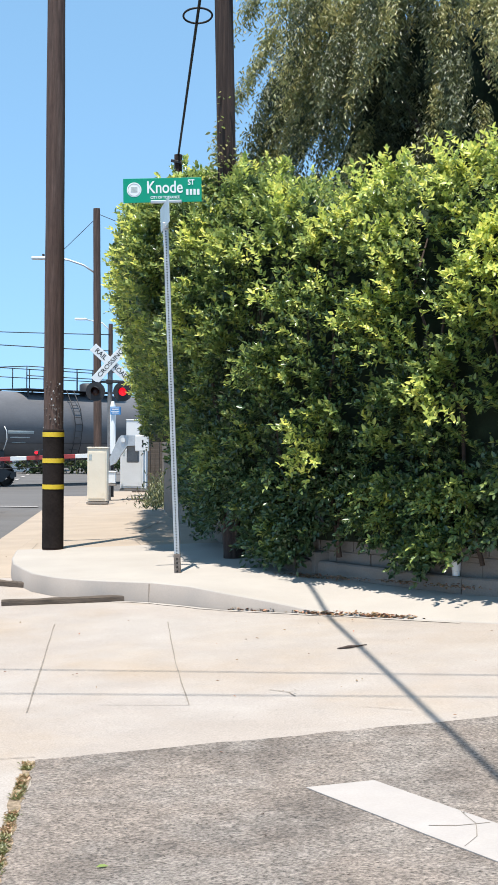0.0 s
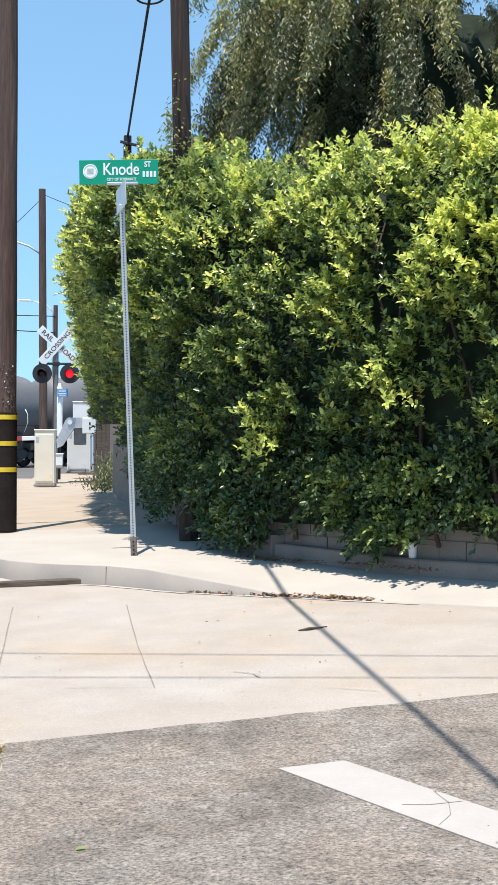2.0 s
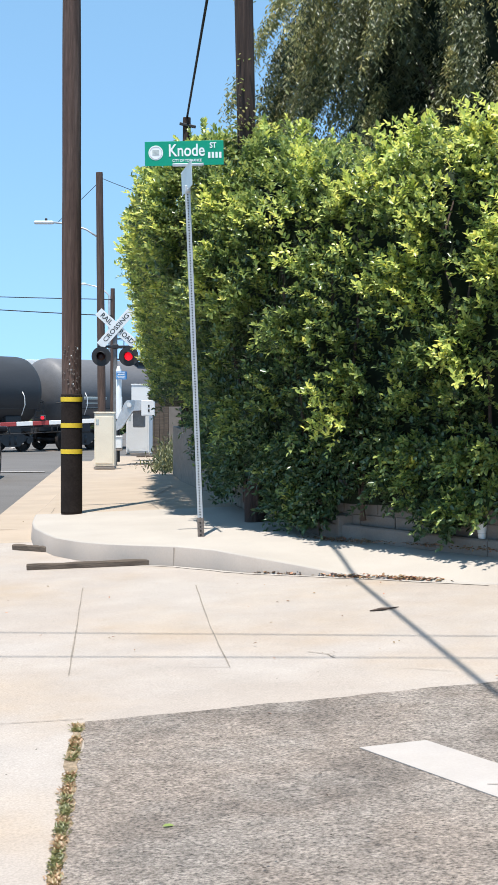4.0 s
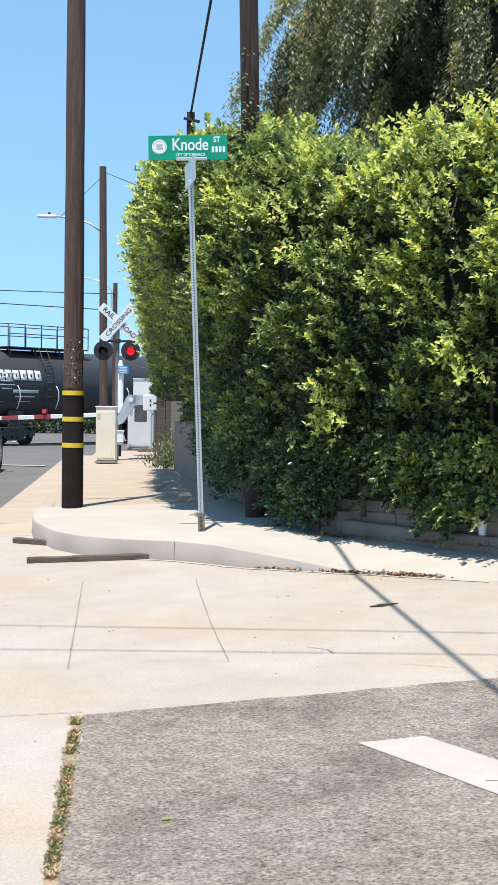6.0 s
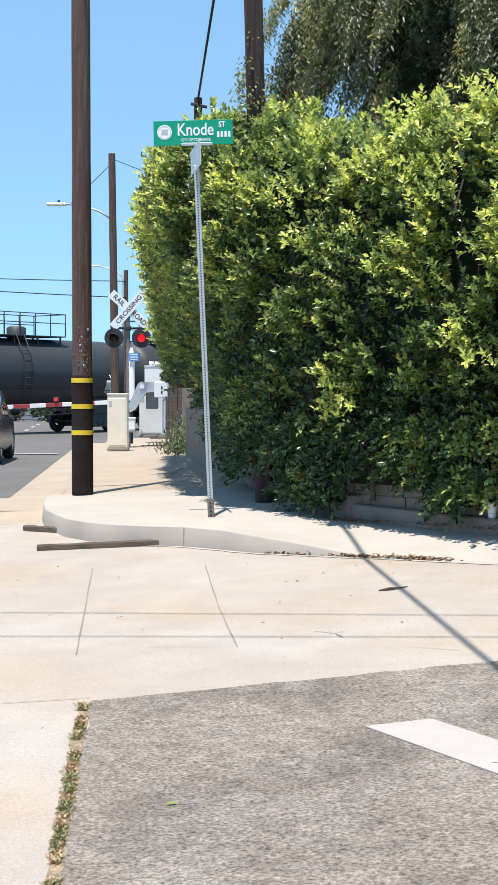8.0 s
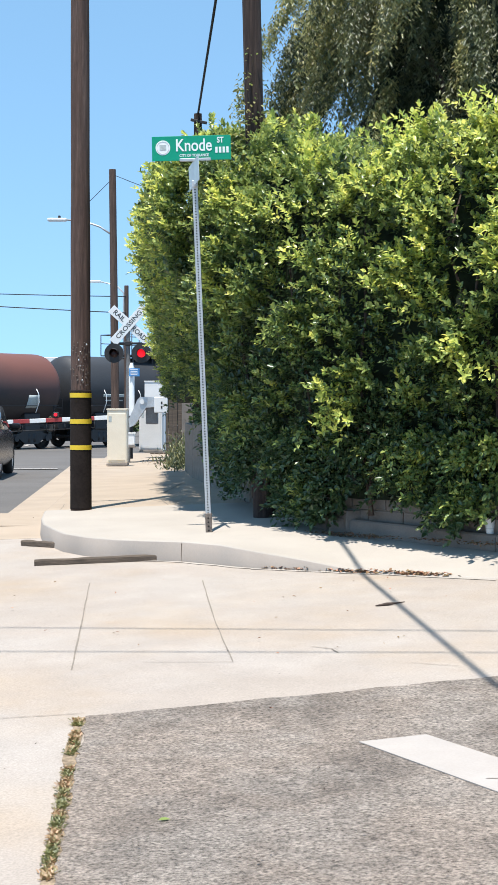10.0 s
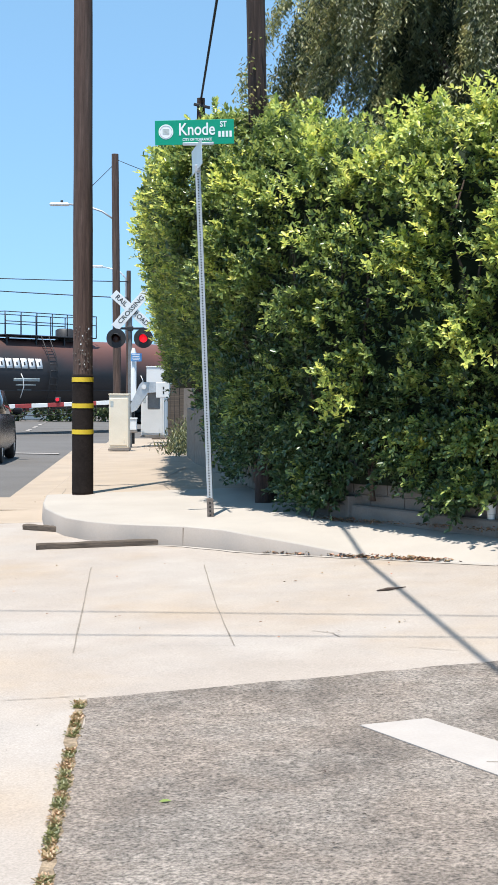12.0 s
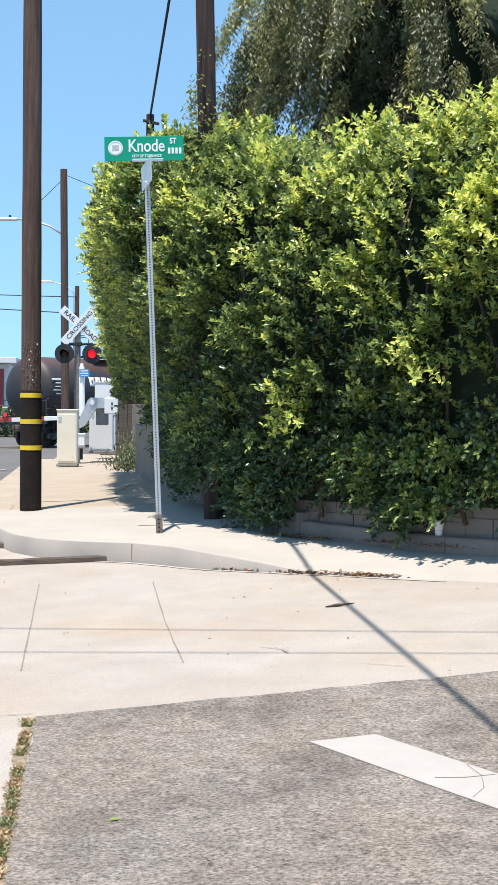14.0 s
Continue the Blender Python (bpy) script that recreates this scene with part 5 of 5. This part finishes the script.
# ---- waiting car ----
def build_suv():
    """A dark compact utility car; x runs forward."""
    suv = empty("car", "black compact utility car waiting at the lowered gate", "car", pose(-6.86, 31.25, street_z(-6.5, 31) + 0.0, 0.8, 0, 95.3))
    paint = material("car_paint", (0.012, 0.013, 0.016), rough=0.22, var=0.02, bump=0, coat=0.0, spec=0.14)
    glass = material("car_glass", (0.01, 0.012, 0.014), rough=0.05, var=0, bump=0, spec=0.6)
    L, W = 4.6, 1.85
    prof = [  # x, half width at sill, belt half width, roof half width, sill z, belt z, roof z
        (-2.28, 0.78, 0.80, 0.55, 0.42, 0.98, 1.02), (-2.20, 0.88, 0.88, 0.60, 0.36, 1.02, 1.30), (-1.95, 0.92, 0.90, 0.64, 0.30, 1.04, 1.58), (-1.5, 0.925, 0.905, 0.66, 0.27, 1.03, 1.65),
        (-0.6, 0.925, 0.905, 0.68, 0.25, 1.00, 1.68), (0.25, 0.925, 0.905, 0.67, 0.25, 0.98, 1.64), (0.75, 0.925, 0.90, 0.64, 0.25, 0.97, 1.45), (1.25, 0.92, 0.89, 0.66, 0.26, 0.98, 1.08),
        (1.9, 0.90, 0.86, 0.70, 0.28, 0.88, 0.94), (2.25, 0.80, 0.74, 0.60, 0.36, 0.72, 0.76)]
    bm = bmesh.new()
    rings = []
    for x, a, b, c, z0, z1, z2 in prof:
        right = [(a * 0.92, z0), (a, z0 + 0.12), (b + 0.02, z0 + (z1 - z0) * 0.62), (b, z1), (b + (c - b) * 0.78, z1 + (z2 - z1) * 0.82), (c - 0.05, z2), (0.0, z2 + 0.02)]
        rings.append([(x, -y, z) for y, z in right] + [(x, y, z) for y, z in right[:-1][::-1]])
    loft(bm, rings)
    body = part("body", bm, paint, suv, "glossy black body")
    body.modifiers.new("round", "BEVEL").width = 0.02
    for side in (-1, 1):
        bm = bmesh.new()
        g = [(-1.85, 0.865, 1.08, 0.70, 1.50), (-0.75, 0.885, 1.06, 0.72, 1.57), (0.2, 0.885, 1.04, 0.72, 1.55), (0.85, 0.87, 1.03, 0.76, 1.25)]
        rows = [[(x, side * (y0 + 0.022), z0), (x, side * (y1 + 0.045), z1)] for x, y0, z0, y1, z1 in g]
        loft(bm, rows, closed=False, caps=False)
        part("side_window", bm, glass, suv, "dark tinted side glass").modifiers.new("thickness", "SOLIDIFY").thickness = 0.006
        bm = bmesh.new()
        box(bm, (0.16, 0.22, 0.15), (0.62, side * 1.03, 1.10), bevel=0.05)
        part("mirror", bm, paint, suv, "black door mirror")
        bm = bmesh.new()
        box(bm, (0.34, 0.30, 0.15), (-2.08, side * 0.755, 1.10), bevel=0.04)
        part("tail_light", bm, RED_LENS_ON, suv, "red tail light")
        bm = bmesh.new()
        tube(bm, [(-1.5, side * 0.62, 1.69), (-1.3, side * 0.62, 1.73), (0.1, side * 0.62, 1.73), (0.3, side * 0.62, 1.66)], 0.02, 6)
        part("roof_rail", bm, ALUMINIUM, suv)
        for x in (-1.32, 1.34):
            bm = bmesh.new()
            rr = [(0.20, -0.11), (0.30, -0.115), (0.345, -0.09), (0.36, -0.03), (0.36, 0.03), (0.345, 0.09), (0.30, 0.115), (0.20, 0.11)]
            rings = [[(q * math.cos(t), w, q * math.sin(t)) for q, w in rr] for t in (2 * math.pi * k / 28 for k in range(28))]
            loft(bm, rings + rings[:1], closed=True, caps=False)
            wheel = part("wheel", bm, RUBBER, suv, "black tyre on a dark rim", at=pose(x, side * 0.80, 0.36))
            bm = bmesh.new()
            tube(bm, [(0, side * 0.06, 0), (0, side * 0.10, 0)], 0.21, 20)
            rim = part("rim", bm, ALUMINIUM, wheel)
    bm = bmesh.new()
    loft(bm, [[(-2.245, -0.60, 1.10), (-2.245, 0.60, 1.10)], [(-2.03, -0.56, 1.52), (-2.03, 0.56, 1.52)]], closed=False, caps=False)
    part("rear_window", bm, glass, suv, "dark rear glass").modifiers.new("thickness", "SOLIDIFY").thickness = 0.03
    bm = bmesh.new()
    box(bm, (0.16, 1.72, 0.26), (-2.27, 0, 0.50), bevel=0.05)
    part("bumper", bm, RUBBER, suv, "dark grey plastic bumper")
    bm = bmesh.new()
    box(bm, (0.02, 0.30, 0.12), (-2.30, 0, 0.80), bevel=0.004)
    part("number_plate", bm, SIGN_GREY, suv)


RED_LENS_ON = material("tail_lens", (0.35, 0.02, 0.02), rough=0.2, var=0.05, bump=0)
build_suv()


# ---- loose things at the corner ----
def timber(x, y, length, turn, w, h, label, seed):
    rnd = random.Random(seed)
    bm = bmesh.new()
    rings = []
    n = 10
    for k in range(n + 1):
        u = -length / 2 + length * k / n
        j = lambda: rnd.uniform(-0.004, 0.004)
        rings.append([(u, -w / 2 + j(), 0.0), (u, w / 2 + j(), 0.0), (u, w / 2 + j(), h * 0.8 + j()), (u, w / 3 + j(), h + j()), (u, -w / 3 + j(), h + j()), (u, -w / 2 + j(), h * 0.8 + j())])
    loft(bm, rings, smooth=False)
    slope = math.degrees(math.atan(0.0437 * math.cos(radians(turn)) + 0.021 * math.sin(radians(turn))))
    tagged(part("timber", bm, WOOD_GREY, at=pose(x, y, street_z(x, y) + 0.009, 0, -slope, turn)), label, "timber")


timber(-1.645, 12.98, 1.10, 1.2, 0.075, 0.052, "long weathered grey timber lying by the kerb", 1)
timber(-2.36, 14.40, 0.58, -38, 0.07, 0.055, "short weathered timber block lying by the kerb", 2)

cup = empty("paper_cup", "discarded white paper cup with a lid and straw", "cup", pose(1.75, 12.08, street_z(1.75, 12.08) + 0.235))
bm = bmesh.new()
tube(bm, [(0, 0, 0), (0, 0, 0.13)], [0.031, 0.043], 18)
part("cup_wall", bm, SIGN_WHITE, cup, smooth=True)
bm = bmesh.new()
tube(bm, [(0, 0, 0.13), (0, 0, 0.145)], [0.046, 0.042], 18)
part("lid", bm, SIGN_WHITE, cup)
bm = bmesh.new()
tube(bm, [(0, 0, 0.14), (0.02, 0, 0.26)], 0.004, 6)
part("straw", bm, SIGN_WHITE, cup)
bm = bmesh.new()
tube(bm, [(0, 0, 0.045), (0, 0, 0.075)], [0.0352, 0.0375], 18)
part("printed_band", bm, SIGN_GREY, cup)


def litter(name, label, centres, count, rng, size, mats, z=street_z, lift=0.012, spread=(0.25, 0.06), kind="stuff", flat=0.25, turn=-0.6):
    c = np.array(centres)
    pick = c[rng.integers(len(c), size=count)]
    a, b = rng.normal(0, spread[0], count), rng.normal(0, spread[1], count)
    x = pick[:, 0] + a * math.cos(turn) - b * math.sin(turn)
    y = pick[:, 1] + a * math.sin(turn) + b * math.cos(turn)
    zz = np.array([z(p, q) for p, q in zip(x, y)]) + lift + rng.uniform(0, 0.02, count)
    ang = rng.uniform(0, 6.28, count)
    along = np.stack([np.cos(ang), np.sin(ang), rng.normal(0, flat, count)], axis=1)
    up = np.stack([rng.normal(0, flat, count), rng.normal(0, flat, count), np.ones(count)], axis=1)
    l = size * rng.uniform(0.6, 1.3, count)
    ob = new(name, leaf_mesh(name, np.stack([x, y, zz], axis=1), along, up, l, l * 0.5, mats, rng.integers(len(mats), size=count)))
    return tagged(ob, label, "leaf litter", kind=kind)


litter("leaf_litter", "brown dry leaves gathered in the gutter", [(0.02, 12.10), (0.12, 12.05)], 260, np.random.default_rng(2), 0.036, [LEAF_DRY], spread=(0.09, 0.02))
litter("leaf_litter", "brown dry leaves gathered in the gutter", [(0.47, 11.84), (0.62, 11.74), (0.72, 11.68), (0.86, 11.60), (1.02, 11.50), (1.18, 11.40)], 620, np.random.default_rng(12), 0.036, [LEAF_DRY], spread=(0.09, 0.022))
litter("leaf_litter", "brown dry leaves under the hedge", [(0.48, 13.06), (0.62, 12.94), (0.85, 12.73), (1.3, 12.31), (1.7, 11.93)], 420, np.random.default_rng(3), 0.032, [LEAF_DRY], z=lambda x, y: street_z(x, y) + 0.155, spread=(0.16, 0.03), turn=-0.75)
litter("leaf_litter", "scattered dry leaves and crumbs on the concrete", [(-1.5, 11), (0.5, 10.0), (-0.5, 9), (1.3, 9.5), (-1.8, 13.8), (-2.2, 17.5)], 70, np.random.default_rng(4), 0.022, [LEAF_DRY], spread=(1.1, 0.9))

litter("leaf_litter", "dark leaf mould and twigs spilled over the pavement's end", [(-2.75, 36.2), (-2.5, 35.6), (-2.35, 34.8)], 700, np.random.default_rng(18), 0.07, [LEAF_DRY, BARK, BARK], z=walk_z, lift=0.004, spread=(0.30, 0.45), turn=0.0)

# a dry twig
bm = bmesh.new()
tube(bm, [(0.66, 10.05, street_z(0.66, 10.05) + 0.014), (0.74, 10.07, street_z(0.74, 10.07) + 0.02), (0.80, 10.09, street_z(0.8, 10.09) + 0.02), (0.87, 10.17, street_z(0.87, 10.17) + 0.014)], [0.004, 0.012, 0.007, 0.003], 6)
tagged(part("twig", bm, BARK), "dark broken twig on the concrete", "twig")

litter("crumbs", "small dark crumbs of tar and dirt on the worn asphalt", [(-0.3, 6.2), (0.3, 5.6), (0.1, 4.9), (0.9, 5.0), (0.6, 7.0)], 110, np.random.default_rng(14), 0.014, [BARK], spread=(0.5, 0.3), lift=0.018, flat=0.1)
one = np.array([[-0.46, 5.48, street_z(-0.46, 5.48) + 0.022]])
tagged(new("fallen_leaf", leaf_mesh("fallen_leaf", one, np.array([[0.9, 0.35, 0.05]]), np.array([[0.1, -0.3, 1.0]]), np.array([0.05]), np.array([0.018]), [LEAF_MID], np.array([0]))),
       "single yellow-green fallen leaf on the asphalt", "leaf")

# weeds in the crack along the asphalt's edge
rng = np.random.default_rng(9)
edge = [(-0.955 + 0.092 * k * 0.05, 7.14 - k * 0.05) for k in range(52)]
n = 5200
pick = np.array(edge)[np.minimum(51, (rng.beta(0.8, 0.8, n) * 52)).astype(int)]
pos = np.stack([pick[:, 0] + rng.normal(-0.03, 0.011, n), pick[:, 1] + rng.normal(0, 0.03, n), np.zeros(n)], axis=1)
dens = lump(pos, 0.22, 2.2) > -0.18
pos = pos[dens]
pos[:, 2] = [street_z(a, b) + 0.01 for a, b, _ in pos]
n = len(pos)
ang = rng.uniform(0, 6.28, n)
along = np.stack([np.cos(ang) * 0.8, np.sin(ang) * 0.8, rng.uniform(0.1, 1.0, n)], axis=1)
l = rng.uniform(0.007, 0.027, n)
tagged(new("weeds", leaf_mesh("weeds", pos, along, np.tile([0.1, 0.1, 1.0], (n, 1)), l, l * 0.35, [WEED, STRAW], (lump(pos, 0.13, 8.8) + rng.normal(0, 0.12, n) > -0.03).astype(int))),
       "dry weeds and moss in the joint of the asphalt", "weeds", kind="stuff")
strip("joint", (-0.975, 7.16), (-0.75, 4.6), 0.05, SOIL, 0.0115)

# scrub at the end of the garden wall
n = 5200
c = np.array([(-1.98, 29.9), (-1.90, 31.5), (-1.98, 33.0), (-2.15, 35.5)])[rng.integers(4, size=n)]
pos = np.stack([c[:, 0] + rng.normal(0, 0.2, n), c[:, 1] + rng.normal(0, 0.8, n), np.abs(rng.normal(0, 0.24, n))], axis=1)
pos[:, 2] += [walk_z(a, b) for a, b, _ in pos]
along = np.stack([rng.normal(0, 0.5, n), rng.normal(0, 0.5, n), rng.uniform(0.3, 1.2, n)], axis=1)
l = rng.uniform(0.05, 0.13, n)
tagged(new("scrub", leaf_mesh("scrub", pos, along, rng.normal(0, 1, (n, 3)), l, l * 0.25, [WEED, LEAF_TREE], (rng.uniform(0, 1, n) < 0.6).astype(int))),
       "dry scrub at the foot of the wall", "shrub", kind="stuff")

# pale strip where the kerb meets the gutter
edge_pts = [c[0] for c in CORNER[7:15]]
for a, b in zip(edge_pts, edge_pts[1:]):
    strip("gutter_edge", (a[0] - 0.02, a[1] - 0.045), (b[0] - 0.02, b[1] - 0.045), 0.045, CONCRETE_WALK, 0.0125)

# gate pillar and board fence past the hedge
pillar = empty("gate_pillar", "beige rendered gate pillar at the hedge's end", "pillar", pose(-2.08, 34.0, walk_z(-2.1, 34.0) - 0.03))
bm = bmesh.new()
box(bm, (0.36, 0.42, 1.62), (0, 0, 0.81), bevel=0.015)
part("shaft", bm, BLOCK, pillar)
bm = bmesh.new()
box(bm, (0.42, 0.48, 0.07), (0, 0, 1.655), bevel=0.015)
part("cap", bm, BLOCK, pillar)
fence = empty("board_fence", "dark weathered board fence beside the pavement", "fence", pose(-3.9, 44.5, walk_z(-3.4, 44.0) - 0.05, 0, 0, -4))
rnd = random.Random(21)
board_mesh = mesh_of(box(bmesh.new(), (0.135, 0.022, 1.75), bevel=0.004), "board", WOOD_GREY)
for k in range(26):
    o = new("board", board_mesh)
    o.parent = fence
    o.matrix_basis = pose(0.145 * k, rnd.uniform(-0.004, 0.004), 0.88 + rnd.uniform(-0.02, 0.02), 0, rnd.uniform(-0.5, 0.5), 0)
for z in (0.4, 1.4):
    bm = bmesh.new()
    box(bm, (3.7, 0.05, 0.09), (1.8, 0.04, z), bevel=0.006)
    part("fence_rail", bm, WOOD_GREY, fence)

# ---- distance ----
shop = empty("building", "low red and white building far beyond the tracks", "building", pose(-15.8, 88.0, -0.6))
bm = bmesh.new()
box(bm, (7.0, 6.0, 4.4), (-1.2, 3, 2.2))
part("wall", bm, SIGN_WHITE, shop, "white rendered wall")
for k in range(4):
    bm = bmesh.new()
    box(bm, (0.8, 0.1, 3.6), (1.6 - 1.7 * k, -0.06, 2.3), bevel=0.01)
    part("panel", bm, RED_STRIPE, shop, "red wall panel")
bm = bmesh.new()
box(bm, (9.0, 8.0, 0.35), (-1.6, 3, 4.6), bevel=0.03)
part("roof", bm, CABINET_GREY, shop, "flat grey roof with an overhang")


def shrub_row(name, label, spots, per, seed, size):
    rng = np.random.default_rng(seed)
    p, idx = [], []
    for x, y, w, h in spots:
        d = rng.normal(0, 1, (per, 3))
        d /= np.linalg.norm(d, axis=1, keepdims=True)
        d *= (rng.uniform(0.3, 1, per) ** 0.5)[:, None]
        q = np.array([x, y, h * 0.5 + street_z(x, y)]) + d * np.array([w, w * 0.6, h * 0.55])
        p.append(q[q[:, 2] > street_z(x, y)])
    p = np.concatenate(p)
    n = len(p)
    l = size * rng.uniform(0.6, 1.3, n)
    ob = new(name, leaf_mesh(name, p, rng.normal(0, 1, (n, 3)), rng.normal(0, 0.5, (n, 3)) + [0, 0, 1], l, l * 0.6, [LEAF_DARK, LEAF_TREE], rng.integers(2, size=n)))
    return tagged(ob, label, "trees", kind="stuff")


rnd = random.Random(4)
shrub_row("far_trees", "dark green trees and shrubs beyond the tracks",
          [(-46 + 3.2 * k + rnd.uniform(-1, 1), 104 + rnd.uniform(-3, 3), rnd.uniform(2, 3.5), rnd.uniform(2.0, 4.2)) for k in range(14)], 700, 6, 0.5)

shrub_row("shrubs", "low dark shrubs in front of the far building",
          [(-22 + 1.6 * k + rnd.uniform(-0.5, 0.5), 84.5 + rnd.uniform(-0.8, 0.8), rnd.uniform(1.0, 1.6), rnd.uniform(1.2, 1.9)) for k in range(9)], 420, 8, 0.3)


def motions():
    # the train rolls through at an even pace, its wheels turning with it
    for car, middle in train:
        rows = []
        for t in (0.0, 7.0, 14.0):
            p = on_rail(0.39 + SPEED * (t - middle))
            rows.append((t, pose(p.x, p.y, p.z, 0, 0, RAIL_TURN)))
        walk(car, rows)
        for wheel in [c for c in car.children if c.name.startswith("wheelset")]:
            x = wheel.matrix_basis.translation.x
            step = 14.0 / 108
            walk(wheel, [(k * step, pose(x, 0, 0.46, 0, math.degrees(SPEED * k * step / 0.455) % 360.0, 0)) for k in range(109)])


motions()
